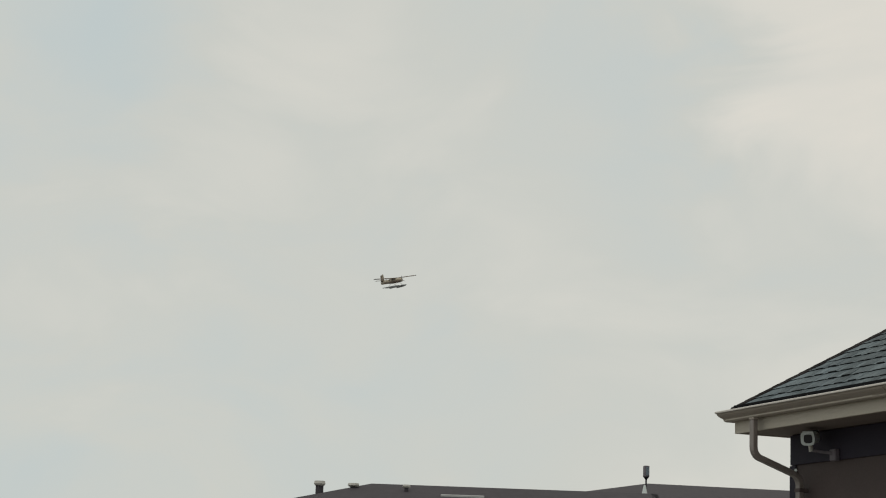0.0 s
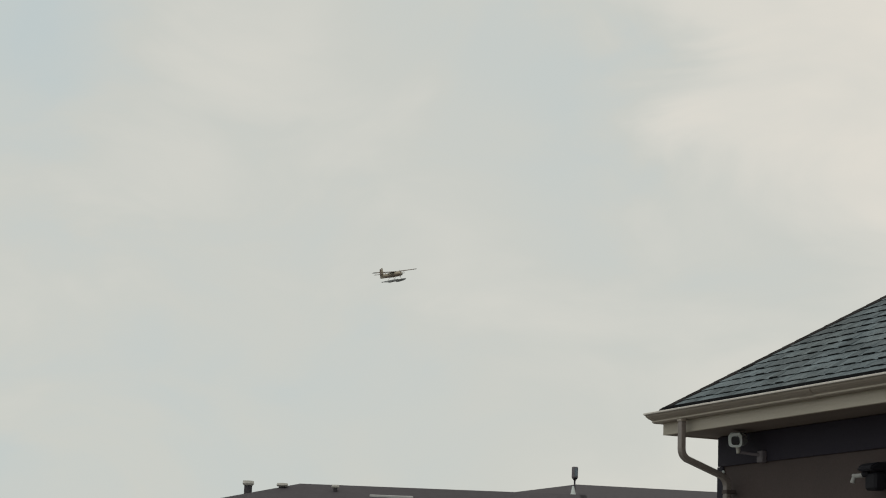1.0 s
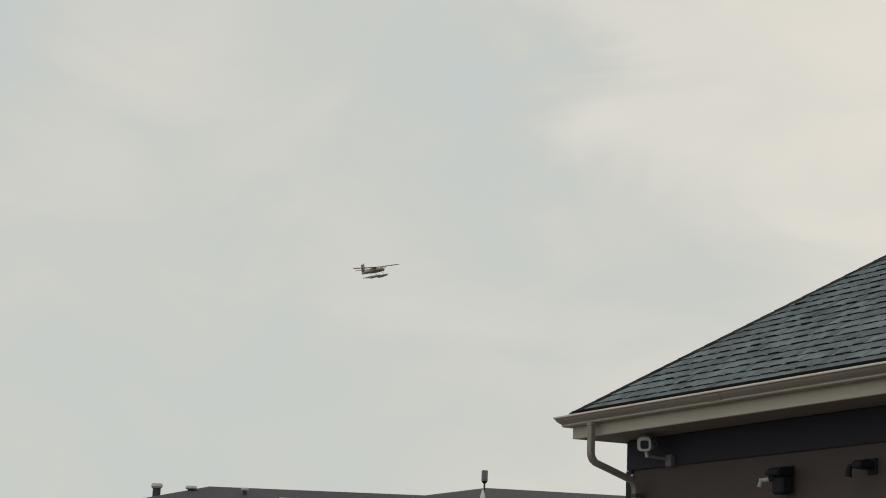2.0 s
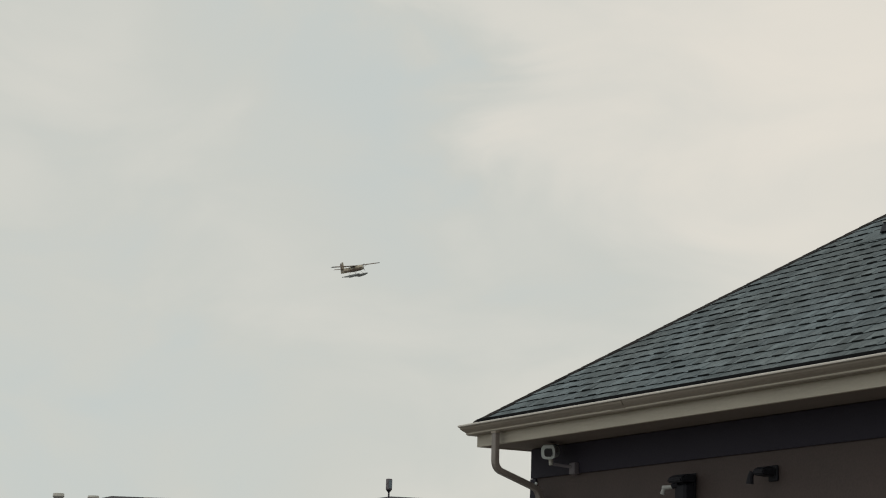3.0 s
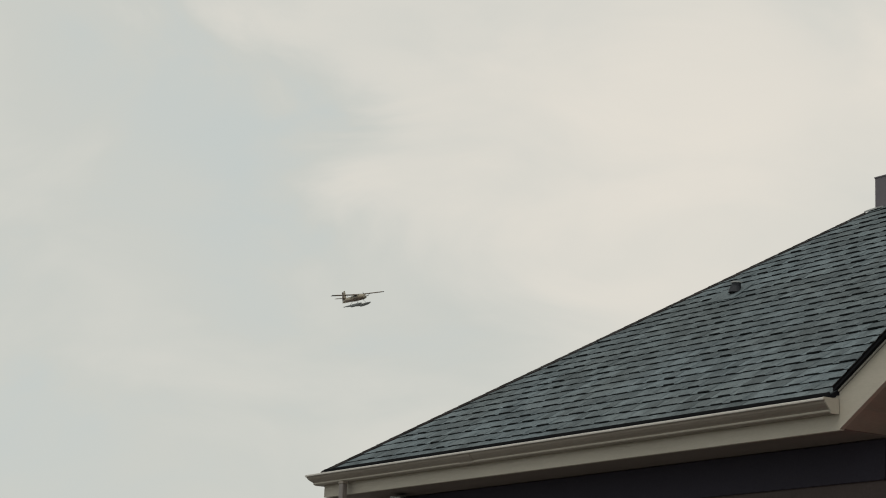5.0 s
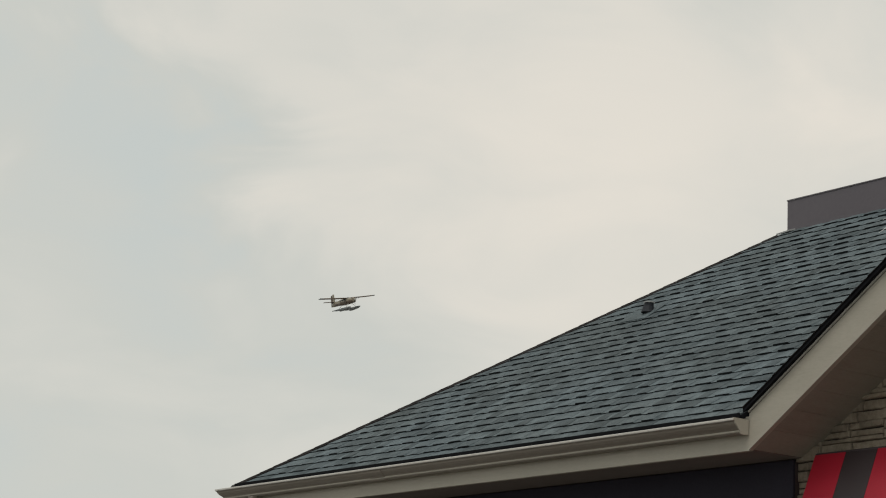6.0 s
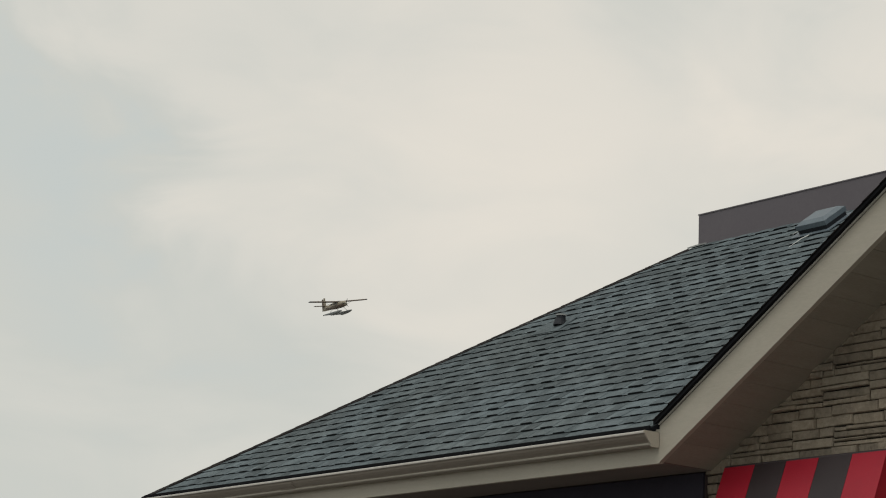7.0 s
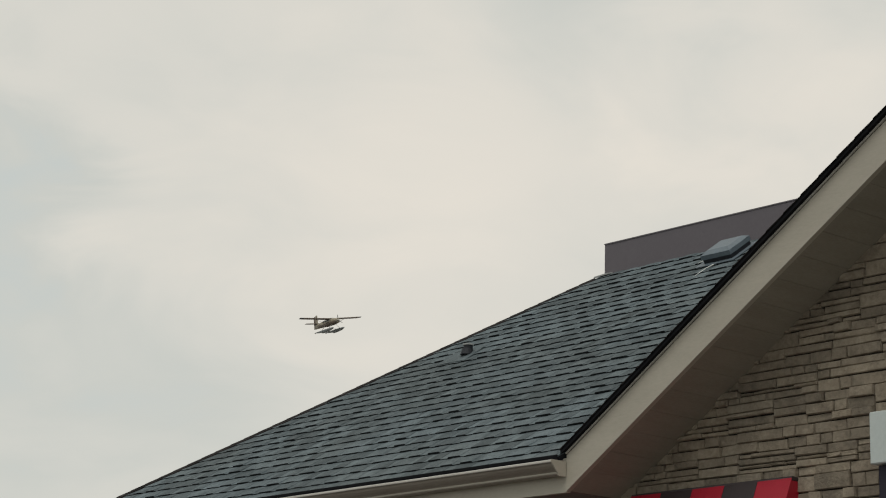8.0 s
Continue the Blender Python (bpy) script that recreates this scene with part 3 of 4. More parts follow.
def build_roof_fittings():
    ob = empty("vent_pipe", roof_frame(-11.229, 9.842))
    tagged(ob, "short black plumbing vent pipe with flashing on shingles", "roof vent")
    up = Matrix.Rotation(-math.atan(PITCH), 4, "X")
    bm = tube([(0, 0, -0.02), (0, 0, 0.080)], 0.035, 14)
    bm.transform(up)
    part("pipe", bm, VENTDARK, ob, smooth=False)
    bm = tube([(0, 0, 0.080), (0, 0, 0.090)], [0.041, 0.041], 14)
    bm.transform(up)
    part("rim", bm, LEAD, ob)
    part("collar", tube([(0, -0.01, 0.012), (0, 0.02, 0.05)], [0.050, 0.037], 14), VENTDARK, ob)
    part("flashing", box(-0.22, 0.10, -0.13, 0.10, 0.012, 0.017), SHINGLE, ob, "granule-coated flashing")

    ob = empty("box_vent", roof_frame(-9.445, 10.755))
    tagged(ob, "blue-grey low-profile box roof vent near the ridge", "roof vent")
    # base coloured near-black to stand for the shadow under the hood
    part("base", box(-0.130, 0.130, -0.131, 0.120, 0.012, 0.070), VENTDARK, ob)
    bm = bmesh.new()
    add_prism(bm, [(-0.138, -0.138, 0.048), (0.138, -0.138, 0.048), (0.138, 0.13, 0.048), (-0.138, 0.13, 0.048)], [(-0.138, -0.138, 0.082), (0.138, -0.138, 0.082), (0.138, 0.13, 0.082), (-0.138, 0.13, 0.082)])
    add_prism(bm, [(-0.136, -0.136, 0.0825), (0.136, -0.136, 0.0825), (0.136, 0.128, 0.0825), (-0.136, 0.128, 0.0825)], [(-0.10, -0.085, 0.101), (0.10, -0.085, 0.101), (0.10, 0.10, 0.101), (-0.10, 0.10, 0.101)])
    part("hood", bm, VENTGREY, ob)
    part("skirt", box(-0.19, 0.175, -0.18, 0.16, 0.014, 0.0185), VENTGREY, ob)
    bead = bmesh.new()
    for line, radii in (
        (((-9.690, 10.690), (-9.655, 10.722), (-9.555, 10.708), (-9.400, 10.735)), [0.004, 0.009, 0.008, 0.004]),
        (((-9.498, 10.436), (-9.487, 10.556), (-9.446, 10.616), (-9.464, 10.681)), [0.002, 0.006, 0.007, 0.004]),
    ):
        add_tube(bead, [(x, y, roof_z(y) + 0.018) for x, y in line], radii, 6, 0.6)
    ob = new("sealant_bead", data_of(bead, SEALANT, "sealant_bead"))
    tagged(ob, "white smears of roof sealant below the box vent", "sealant")

    ob = new("ridge_end_flashing", data_of(slab_drop([(X_HIPTOP - 0.03, Y_RIDGE - 0.06, roof_z(Y_RIDGE) - 0.015), (X_HIPTOP + 0.12, Y_RIDGE - 0.07, roof_z(Y_RIDGE) - 0.010), (X_HIPTOP + 0.15, Y_RIDGE + 0.03, roof_z(Y_RIDGE) + 0.022), (X_HIPTOP + 0.0, Y_RIDGE + 0.03, roof_z(Y_RIDGE) + 0.016)], 0.012), LEAD, "ridge_end_flashing"))
    tagged(ob, "bent grey metal flashing at the end of the ridge", "flashing")


build_cctv()
build_wall_lamps()
build_awning()
build_sign()
build_roof_fittings()


# ---------------------------------------------------------------- buildings in the distance
def far_hip(name, ridge_a, ridge_b, front, pitch, hip, label):
    """A hipped building: its ridge from a to b, the run of its slopes, the run of the hipped end."""
    ob = empty(name, pose(ridge_a[0], ridge_a[1], 0))
    tagged(ob, label, "building")
    a, b = Vector(ridge_a), Vector(ridge_b)
    way = (b - a).normalized()
    out = Vector((way.y, -way.x, 0))
    inv = ob.matrix_world.inverted()
    low = a.z - front * pitch
    c1, c2 = a + out * front - way * hip, b + out * front
    c3, c4 = b - out * front, a - out * front - way * hip
    for c in (c1, c2, c3, c4):
        c.z = low

    def put(kind, bm, mat):
        bm.transform(inv)
        return part(kind, bm, mat, ob)
    put("roof_slope", slab_drop([a, c1, c2, b], 0.12), FARROOF)
    put("roof_slope", slab_drop([a, b, c3, c4], 0.12), FARROOF)
    put("roof_slope", slab_drop([a, c4, c1], 0.12), FARROOF)
    put("gable_wall", add_prism(bmesh.new(), [b, c2, c3], [b - way * 0.2, c2 - way * 0.2, c3 - way * 0.2]), FARROOF)
    inset = 0.5
    w1, w2, w3, w4 = c1 - out * inset + way * inset, c2 - out * inset, c3 + out * inset, c4 + out * inset + way * inset
    for p, q in ((w1, w2), (w2, w3), (w3, w4), (w4, w1)):
        side = (q - p).normalized()
        side = Vector((side.y, -side.x, 0)) * -0.15
        bm = add_prism(bmesh.new(), [(p.x, p.y, 0), (q.x, q.y, 0), (q.x, q.y, low - 0.05), (p.x, p.y, low - 0.05)], [(p.x + side.x, p.y + side.y, 0), (q.x + side.x, q.y + side.y, 0), (q.x + side.x, q.y + side.y, low - 0.05), (p.x + side.x, p.y + side.y, low - 0.05)])
        put("wall", bm, FARWALL)
    return ob


def build_distance():
    far_hip("far_building", (-59.2, 21.1, Z0 + 4.5), (-56.0, 29.3, Z0 + 4.5), 6.0, 0.30, 6.0, "low building with a dark grey hipped roof in the distance")
    far_hip("far_building", (-64.2, 33.2, Z0 + 5.5), (-62.0, 44.5, Z0 + 5.5), 7.0, 0.20, 7.0, "dark grey hipped roof of a building farther off")

    def cap(name, label, x, y, z, w, h, cw, ch):
        ob = empty(name, pose(x, y, z))
        tagged(ob, label, "chimney")
        part("stack", tube([(0, 0, -0.6), (0, 0, h)], w / 2, 10), FARROOF, ob)
        part("cap", tube([(0, 0, h), (0, 0, h + ch * 0.4), (0, 0, h + ch)], [cw * 0.4, cw * 0.5, cw * 0.46], 12), PALEGREY, ob, "pale metal cap")
        return ob
    k = 19.4
    cap("flue", "short metal flue with a pale cap on a far roof", -3.047 * k, k, Z0 + 0.2129 * k, 0.24, 0.20, 0.36, 0.14)
    k = 20.4
    cap("flue", "squat metal vent cap on a far roof", -2.885 * k, k, Z0 + 0.2120 * k, 0.20, 0.02, 0.36, 0.10)
    k = 21.8
    cap("flue", "small pale roof vent on a far roof", -2.66 * k, k, Z0 + 0.1985 * k, 0.12, 0.02, 0.24, 0.09)

    ob = empty("roof_hatch", pose(-57.25, 23.34, Z0 + 3.97, 0, 0, 68))
    tagged(ob, "pale flat hatch on a far grey roof", "roof hatch")
    part("curb", box(-0.62, 0.62, -0.32, 0.32, -0.25, 0.10), FARROOF, ob)
    part("lid", box(-0.66, 0.66, -0.36, 0.36, 0.101, 0.19, 0.02), LEAD, ob, "pale lid")

    ob = empty("roof_floodlight", pose(-1.9375 * 30.6, 30.6, Z0 + 0.1585 * 30.6))
    tagged(ob, "rectangular floodlight on a short post over a far roof", "lamp")
    part("post", tube([(0, 0, -0.5), (0, 0, 0.50)], 0.03, 8), FARROOF, ob)
    head = box(-0.08, 0.08, -0.085, 0.085, 0.43, 0.80, 0.02)
    part("head", head, METAL_DARK, ob, "dark lamp head")
    part("glass", box(0.081, 0.09, -0.055, 0.055, 0.49, 0.75), VENTGREY, ob)
    part("neck", tube([(0, 0, 0.35), (0, 0, 0.44)], [0.03, 0.10], 10), BLACKMETAL, ob)
    part("base_cone", tube([(0.1, -0.1, -0.25), (0.1, -0.1, 0.16)], [0.12, 0.03], 10), WHITE, ob, "white base cone")


build_distance()


# ---------------------------------------------------------------- floatplane
def loft(sections, sides=16):
    """A skin over sections (x, z, half width, half height, squareness)."""
    bm = bmesh.new()
    rings = []
    for x, z, w, h, sq in sections:
        ring = []
        for k in range(sides):
            a = math.tau * k / sides
            c, s = math.cos(a), math.sin(a)
            ring.append(bm.verts.new((x, math.copysign(abs(c) ** sq, c) * w, z + math.copysign(abs(s) ** sq, s) * h)))
        rings.append(ring)
    for r0, r1 in zip(rings, rings[1:]):
        for k in range(sides):
            bm.faces.new((r0[k], r0[(k + 1) % sides], r1[(k + 1) % sides], r1[k]))
    bm.faces.new(rings[0])
    bm.faces.new(rings[-1][::-1])
    return bm


def foil(x_front, chord, y0, y1, z0, z1, thick, chord_tip=None, vertical=False):
    """A wing panel with a rounded nose and a thin trailing edge."""
    chord_tip = chord_tip or chord
    shape = [(0, 0), (0.03, 0.55), (0.12, 0.95), (0.32, 1.0), (0.7, 0.5), (1.0, 0.06), (1.0, -0.04), (0.6, -0.25), (0.25, -0.4), (0.06, -0.35)]
    rings = []
    for y, z, c in ((y0, z0, chord), (y1, z1, chord_tip)):
        off = (chord - c) * 0.3
        ring = []
        for u, t in shape:
            if vertical:
                ring.append((x_front - off - u * c, t * thick * 0.5, z))
            else:
                ring.append((x_front - off - u * c, y, z + t * thick))
        rings.append(ring)
    return add_prism(bmesh.new(), *rings)


def build_floatplane():
    ob = empty("floatplane", pose(0, 0, 100))
    tagged(ob, "high-wing single-engine floatplane in cream and brown, flying", "aircraft")
    body = loft([(4.75, 0.05, 0.30, 0.32, 0.9), (4.65, 0.05, 0.52, 0.55, 0.9), (4.1, 0.05, 0.66, 0.70, 0.85), (3.2, 0.05, 0.70, 0.80, 0.75), (2.6, 0.10, 0.74, 0.86, 0.65), (1.9, 0.18, 0.76, 0.94, 0.6), (-1.2, 0.18, 0.76, 0.90, 0.6), (-2.6, 0.18, 0.66, 0.78, 0.62), (-4.6, 0.12, 0.44, 0.66, 0.7), (-6.6, 0.10, 0.24, 0.58, 0.8), (-7.5, 0.10, 0.10, 0.48, 0.9)], 20)
    fus = part("fuselage", body, SKINCREAM, ob, "cream fuselage", smooth=True)
    part("belly_band", loft([(4.5, -0.15, 0.68, 0.52, 0.85), (1.9, -0.14, 0.785, 0.66, 0.6), (-1.2, -0.12, 0.785, 0.64, 0.6), (-4.6, -0.02, 0.475, 0.42, 0.7), (-7.0, 0.12, 0.16, 0.24, 0.8)], 16), SKINBROWN, fus, "brown lower band", smooth=True)
    part("windscreen", loft([(2.75, 0.66, 0.50, 0.24, 0.6), (2.0, 0.84, 0.70, 0.30, 0.6)], 12), WINDOWDARK, fus, "dark windscreen")
    for s in (-1, 1):
        for i in range(4):
            x = 1.4 - i * 0.95
            part("side_window", box(x - 0.32, x + 0.32, s * 0.76 - 0.025, s * 0.76 + 0.025, 0.45, 0.84, 0.02), WINDOWDARK, fus, "dark cabin window")
    part("spinner", tube([(4.72, 0, 0.05), (4.95, 0, 0.05), (5.12, 0, 0.05)], [0.24, 0.19, 0.04], 14), PALEGREY, ob)
    for s in (-1, 1):
        wing = part("wing", foil(1.85, 2.0, 0.0, s * 8.15, 0.92, 1.18, 0.20, 1.72), SKINBROWN, ob, "high wing, brown below")
        part("wing_tip", foil(1.77, 1.72, s * 8.15, s * 9.0, 1.18, 1.23, 0.18, 1.4), DARKBLADE, wing, "dark wing tip")
        part("wing_strut", tube([(0.7, s * 0.75, -0.55), (0.85, s * 4.6, 1.10)], 0.06, 8, 0.6), SKINCREAM, ob)
        part("tailplane", foil(-5.75, 1.55, 0.0, s * 3.2, 0.95, 0.95, 0.12, 1.1), SKINBROWN, ob)
    part("fin", foil(-5.5, 1.6, 0, 0, 0.45, 3.10, 0.30, 0.7, vertical=True), SKINCREAM, ob, "tall cream fin")
    part("rudder", add_prism(bmesh.new(), [(-6.72, 0.05, -0.30), (-7.75, 0.03, -0.35), (-7.45, 0.03, 2.75), (-6.75, 0.05, 2.95)], [(-6.72, -0.05, -0.30), (-7.75, -0.03, -0.35), (-7.45, -0.03, 2.75), (-6.75, -0.05, 2.95)]), SKINBROWN, ob)
    for s in (-1, 1):
        y = s * 1.62
        hull = loft([(4.9, -1.83, 0.06, 0.06, 1.0), (4.4, -1.90, 0.26, 0.20, 0.9), (3.2, -2.00, 0.42, 0.36, 0.8), (0.6, -2.06, 0.46, 0.44, 0.75), (-0.6, -2.06, 0.44, 0.42, 0.75), (-0.65, -1.98, 0.42, 0.33, 0.75), (-3.0, -1.86, 0.30, 0.22, 0.8), (-4.5, -1.76, 0.12, 0.10, 0.9)], 14)
        for v in hull.verts:
            v.co.y += y
        hull_ob = part("float", hull, FLOATGREY, ob, "grey aluminium float", smooth=True)
        part("water_rudder", box(-4.95, -4.45, y - 0.02, y + 0.02, -1.95, -1.66), DARKBLADE, hull_ob)
        for x in (2.6, -1.4):
            part("float_strut", tube([(x, y, -1.73), (x - 0.25 if x > 0 else x + 0.3, s * 0.62, -0.6)], 0.055, 8), PALEGREY, ob)
    for x in (2.5, -1.5):
        part("spreader_bar", tube([(x, -1.62, -1.88), (x, 1.62, -1.88)], 0.05, 8), PALEGREY, ob)
    hub = empty("propeller", pose(4.86, 0, 0.05))
    hub.parent = ob
    for k in range(3):
        blade = bmesh.new()
        add_prism(blade, [(0.02, -0.07, 0.15), (0.04, 0.07, 0.15), (0.01, 0.09, 0.8), (-0.02, -0.09, 0.8)], [(0.0, -0.06, 0.16), (0.02, 0.08, 0.16), (0.01, 0.06, 1.38), (-0.01, -0.06, 1.38)])
        blade.transform(Matrix.Rotation(k * math.tau / 3, 4, "X"))
        part("blade", blade, DARKBLADE, hub)
    return ob, hub


floatplane, propeller = build_floatplane()


# ---------------------------------------------------------------- pieces: stones, shingles, hip caps
X_SPLIT = -6.25                     # stones beyond it are one joined piece


def stone_layers(rng, h):
    """Shares of a block's height taken by its layers."""
    n = 1 if h < 0.075 else rng.choice((1, 2, 2, 2)) if h < 0.11 else rng.choice((2, 2, 3, 3, 4))
    shares = [rng.uniform(0.6, 1.6) for _ in range(n)]
    cuts = [0.0]
    for q in shares:
        cuts.append(cuts[-1] + q / sum(shares))
    return cuts


def stone_mesh(rng, x0, x1, za, zb):
    """One split stone: a rough face, worn edges, a shadowed bed joint under it."""
    bm = bmesh.new()
    e = 0.004
    g, bed = 0.0016, rng.choice((0.0018, 0.0030, 0.0044))
    tilt = rng.uniform(-0.004, 0.004)
    yf = Y_STONE - 0.014 - rng.choice((0.0, 0.003, 0.007, 0.013, 0.022)) * rng.uniform(0.7, 1.2)
    j = [rng.uniform(-0.004, 0.004) for _ in range(8)]
    back = [(x0 + g, Y_STONE - 0.001, za + bed), (x1 - g, Y_STONE - 0.001, za + bed + tilt), (x1 - g, Y_STONE - 0.001, zb - 0.001 + tilt), (x0 + g, Y_STONE - 0.001, zb - 0.001)]
    mid = [(px, yf + 0.008 + jj, pz) for (px, _, pz), jj in zip(back, j)]
    face = [(x0 + g + e, yf + j[4], za + bed + e), (x1 - g - e, yf + j[5], za + bed + e + tilt), (x1 - g - e, yf + j[6], zb - 0.001 - e + tilt), (x0 + g + e, yf + j[7], zb - 0.001 - e)]
    vb, vm, vf = ([bm.verts.new(p) for p in r] for r in (back, mid, face))
    for ra, rb in ((vb, vm), (vm, vf)):
        for i in range(4):
            bm.faces.new((ra[i], ra[(i + 1) % 4], rb[(i + 1) % 4], rb[i]))
    bm.faces.new(vf)
    return bm


def build_stones():
    """Ledgestone: bands cut into blocks, blocks into thin layers, layers into stones."""
    rng = random.Random(23)
    rest = bmesh.new()
    z = 2.86
    while z < 5.3:
        h = rng.choice((0.06, 0.085, 0.11, 0.135, 0.16))
        x = X_STONE + 0.004
        while x < -5.25:
            w = rng.choice((0.14, 0.20, 0.28, 0.36, 0.46)) * rng.uniform(0.85, 1.2)
            cuts = stone_layers(rng, h)
            for c0, c1 in zip(cuts, cuts[1:]):
                za, zb = z + h * c0, z + h * c1
                x0 = x
                while x0 < x + w - 0.02:
                    ww = rng.choice((0.09, 0.14, 0.20, 0.27, 0.36)) * rng.uniform(0.85, 1.15)
                    if x + w - x0 - ww < 0.07:
                        ww = x + w - x0
                    if za < max(rake_z(min(x0 + ww, X_APEX)), rake_z(X_GABLE)) + 0.02:
                        bm = stone_mesh(rng, x0, x0 + ww, za, zb)
                        if x0 < X_SPLIT:
                            part("stone", bm, STONE, stone_wall)
                        else:
                            spare = data_of(bm, STONE_REST, "stone_rest")
                            rest.from_mesh(spare)
                            bpy.data.meshes.remove(spare)
                    x0 += ww
            x += w
        z += h
    tagged(part("stone_rest", rest, STONE_REST, stone_wall), kind="stuff")


def tab_mesh(w, exposure, butt, skew):
    """A shingle tab: butt edge raised, upper edge tucked under the next course. Local y up the slope."""
    top = exposure * 1.18
    return [(-0.018, 0, -0.004), (w + 0.018, 0, -0.004), (w + skew + 0.018, top, -0.004), (skew - 0.018, top, -0.004), (0, 0.0, butt), (w, 0.0, butt), (w + skew, top, 0.002), (skew, top, 0.002)]


TAB_FACES = [(0, 1, 2, 3), (4, 5, 6, 7), (0, 1, 5, 4), (1, 2, 6, 5), (2, 3, 7, 6), (3, 0, 4, 7)]


def build_shingles():
    rng = random.Random(5)
    slope = math.hypot(1, PITCH)
    exposure = 0.1195
    length = (Y_RIDGE - Y_EDGE) * slope
    meshes = {}
    far_v, far_f = [], []
    near = []
    base_v, base_f = [], []
    n = int(length / exposure) + 1
    run = [(rng.choice((0.085, 0.105, 0.13, 0.16)), rng.choice((0.045, 0.06, 0.08, 0.10)), rng.choice((0.0120, 0.0143, 0.0168)), rng.choice((-0.012, 0, 0.012))) for _ in range(17)]
    run_length = sum(q[0] + q[1] for q in run)
    for c in range(n):
        s = c * exposure
        y = Y_EDGE + s / slope
        if y > Y_RIDGE - 0.04:
            break
        x_a = X_HIP + 0.065 + (y - Y_EDGE)
        lean = exposure * 1.1 / slope
        x_b = valley_x(y) + 0.02
        m = pose(0, y, roof_z(y) + 0.003, math.degrees(math.atan(PITCH)))
        # thin lower layer of the course
        k = len(base_v)
        base_v += [m @ Vector(p) for p in [(x_a, 0, -0.002), (x_b, 0, -0.002), (x_b + 0.05, exposure * 1.1, -0.002), (x_a + lean, exposure * 1.1, -0.002), (x_a, 0, 0.0085), (x_b, 0, 0.0085), (x_b + 0.05, exposure * 1.1, 0.001), (x_a + lean, exposure * 1.1, 0.001)]]
        base_f += [tuple(i + k for i in f) for f in TAB_FACES]
        # thick laminated tabs: one run of tabs, set over from course to course
        x = x_a + 0.06 - (c * 0.171 + rng.uniform(0, 0.4) * run_length) % run_length
        for w, gap, butt, skew in itertools.cycle(run):
            w = w * rng.uniform(0.94, 1.06)
            if x > x_b - 0.05:
                break
            if x > x_a + 0.06:
                near.append((x, y, min(w, x_b - x), butt, skew, m))
            x += w + gap
    # the tabs nearest the gable are pieces of their own, the rest one joined layer
    near.sort(key=lambda q: q[0] - q[1] * 0.3, reverse=True)
    for i, (x, y, w, butt, skew, m) in enumerate(near):
        if i < 300:
            key = (round(w, 2), butt, skew)
            if key not in meshes:
                me = bpy.data.meshes.new("shingle")
                me.from_pydata(tab_mesh(key[0], exposure, butt, skew), [], TAB_FACES)
                me.materials.append(SHINGLE)
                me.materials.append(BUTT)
                # front edge takes the dark cut-edge and shade colour
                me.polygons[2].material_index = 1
                meshes[key] = me
            ob = new("shingle", meshes[key])
            ob.parent = main_roof
            ob.matrix_basis = Matrix.Translation((x, 0, 0)) @ m
        else:
            k = len(far_v)
            far_v += [Matrix.Translation((x, 0, 0)) @ m @ Vector(p) for p in tab_mesh(w, exposure, butt, skew)]
            far_f += [tuple(j + k for j in f) for f in TAB_FACES]
    for name, vs, fs in (("shingle_base", base_v, base_f), ("shingle_layer", far_v, far_f)):
        me = bpy.data.meshes.new(name)
        me.from_pydata([tuple(v) for v in vs], [], fs)
        me.materials.append(SHINGLE_FAR)
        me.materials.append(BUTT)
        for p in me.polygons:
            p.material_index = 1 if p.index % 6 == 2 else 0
        ob = new(name, me)
        ob.parent = main_roof
        tagged(ob, kind="stuff")


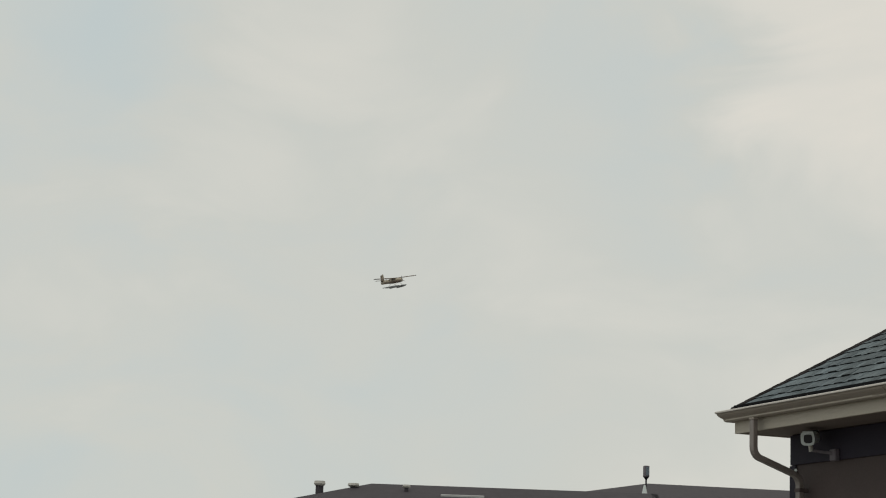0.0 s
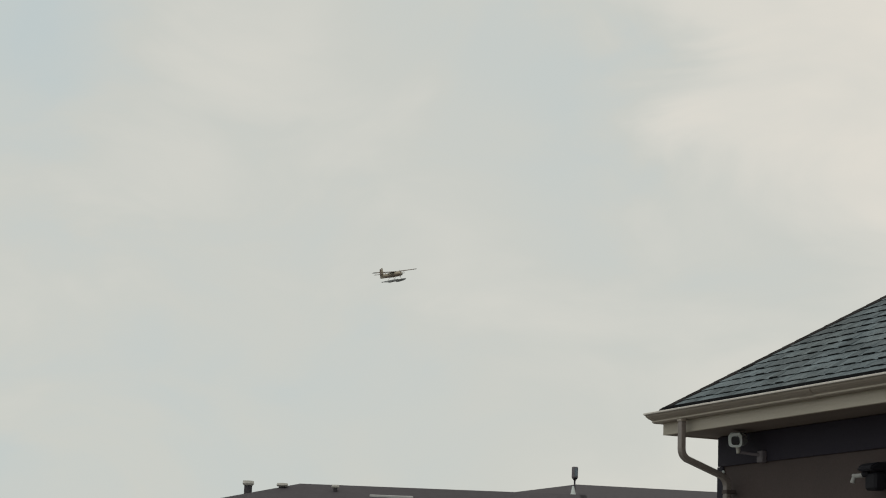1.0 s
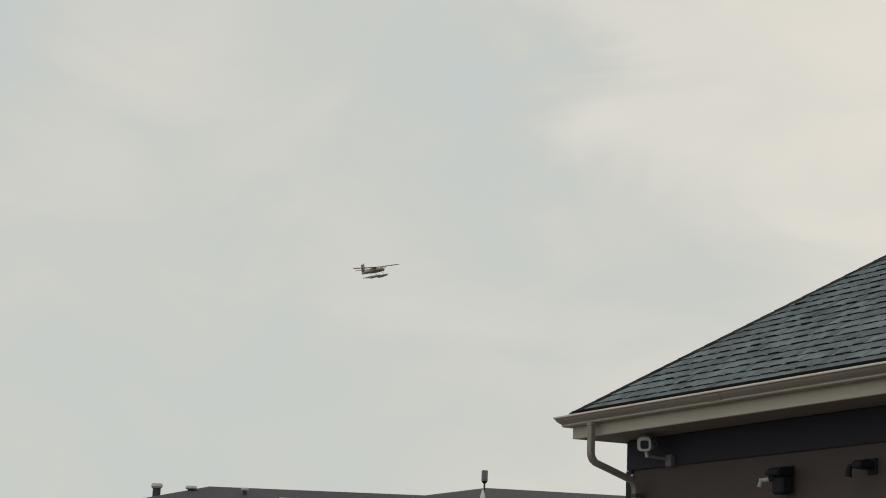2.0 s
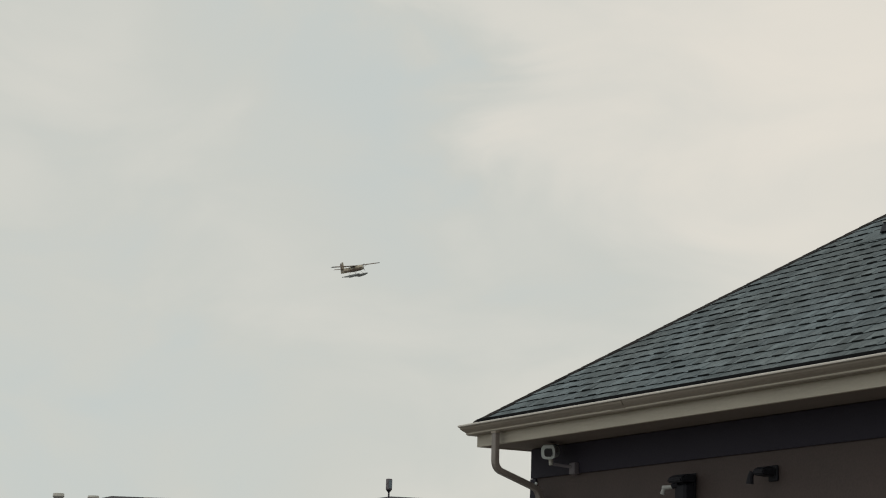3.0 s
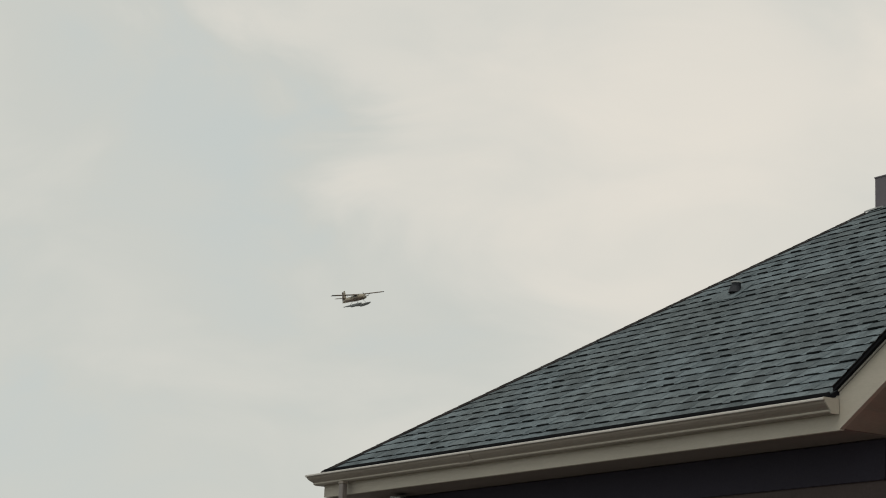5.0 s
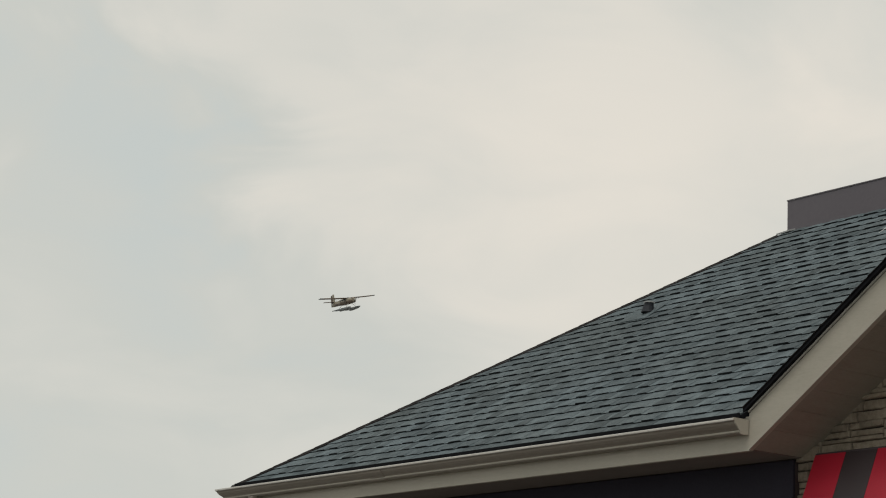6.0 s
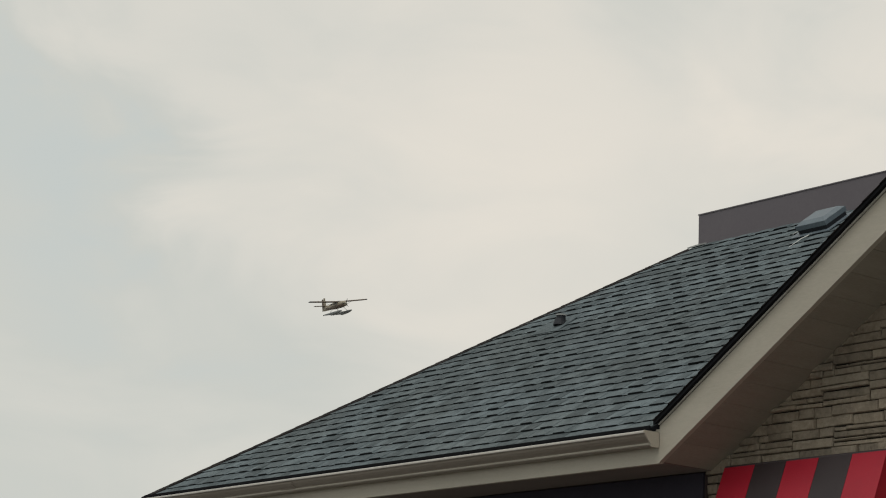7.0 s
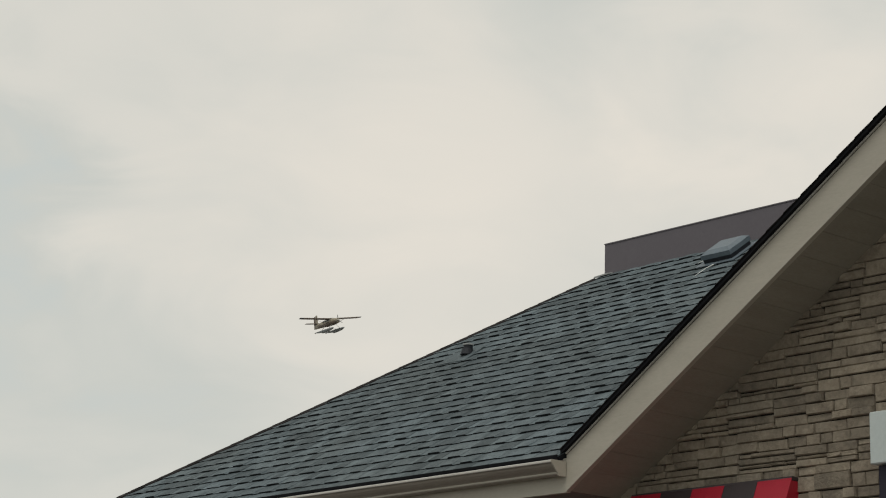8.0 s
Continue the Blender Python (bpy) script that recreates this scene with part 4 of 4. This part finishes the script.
def build_hip_caps():
    a = Vector((X_HIP, Y_EDGE, roof_z(Y_EDGE) + 0.002))
    b = Vector((X_HIPTOP, Y_RIDGE, roof_z(Y_RIDGE) - 0.002))
    way = (b - a).normalized()
    flat = Vector((1, -1, 0)).normalized()
    n = int((b - a).length / 0.12)
    for i in range(n):
        p = a + way * (i * 0.12)
        q = p + way * 0.135
        lift0, lift1 = Vector((0, 0, 0.015)), Vector((0, 0, 0.004))
        w0 = 0.075
        sag = Vector((0, 0, -w0 * PITCH * 0.70))
        ring0 = [p + lift0 + flat * w0 + sag, p + lift0, p + lift0 - flat * w0 + sag, p - flat * w0 + sag - lift1, p - lift1, p + flat * w0 + sag - lift1]
        ring1 = [v + (q - p) - Vector((0, 0, 0.003)) for v in ring0]
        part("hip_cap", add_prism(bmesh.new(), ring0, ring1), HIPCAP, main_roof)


build_stones()
build_shingles()
build_hip_caps()
for thing in ("restaurant_building", "security_camera", "wall_lamp", "wall_lamp.001", "awning", "wall_sign", "vent_pipe", "box_vent", "sealant_bead", "ridge_end_flashing"):
    enlarge(bpy.data.objects[thing])


# ---------------------------------------------------------------- what moves
SIGHT = [
    (0.0, -0.9257, 0.3378, 0.1702),
    (0.5, -0.9195, 0.3531, 0.1725),
    (1.0, -0.9129, 0.3690, 0.1746),
    (1.5, -0.9060, 0.3845, 0.1768),
    (3.0, -0.8822, 0.4329, 0.1855),
    (3.5, -0.8733, 0.4492, 0.1884),
    (4.0, -0.8642, 0.4652, 0.1917),
    (4.5, -0.8550, 0.4809, 0.1945),
    (6.0, -0.8250, 0.5267, 0.2049),
    (6.5, -0.8141, 0.5423, 0.2078),
    (7.0, -0.8027, 0.5580, 0.2106),
    (7.5, -0.7902, 0.5741, 0.2145),
    (8.0, -0.7769, 0.5904, 0.2186),
]


def motions():
    """The floatplane comes nearer in a flattening right-hand turn; its propeller spins."""
    rows = []
    for t, x, y, z in SIGHT:
        f = t / 8.0
        d = 718 + (529 - 718) * f
        aspect = radians(36 + (29 - 36) * f)
        l = Vector((x, y)).normalized()
        head = -l * math.cos(aspect) + Vector((l.y, -l.x)) * math.sin(aspect)
        bank = 12.3 - 2.8 * max(0.0, (f - 0.8) * 5)
        side = Vector((l.y, -l.x)) * (-0.0006 * d)
        rows.append((t, pose(x * d + side.x, y * d + side.y, EYE + (z - 0.0003) * d, bank, 0, math.degrees(math.atan2(head.y, head.x)))))
    walk(floatplane, rows)
    walk(propeller, [(i / FPS, pose(4.86, 0, 0.05, 77 * i, 0, 0)) for i in range(8 * FPS + 1)])


motions()
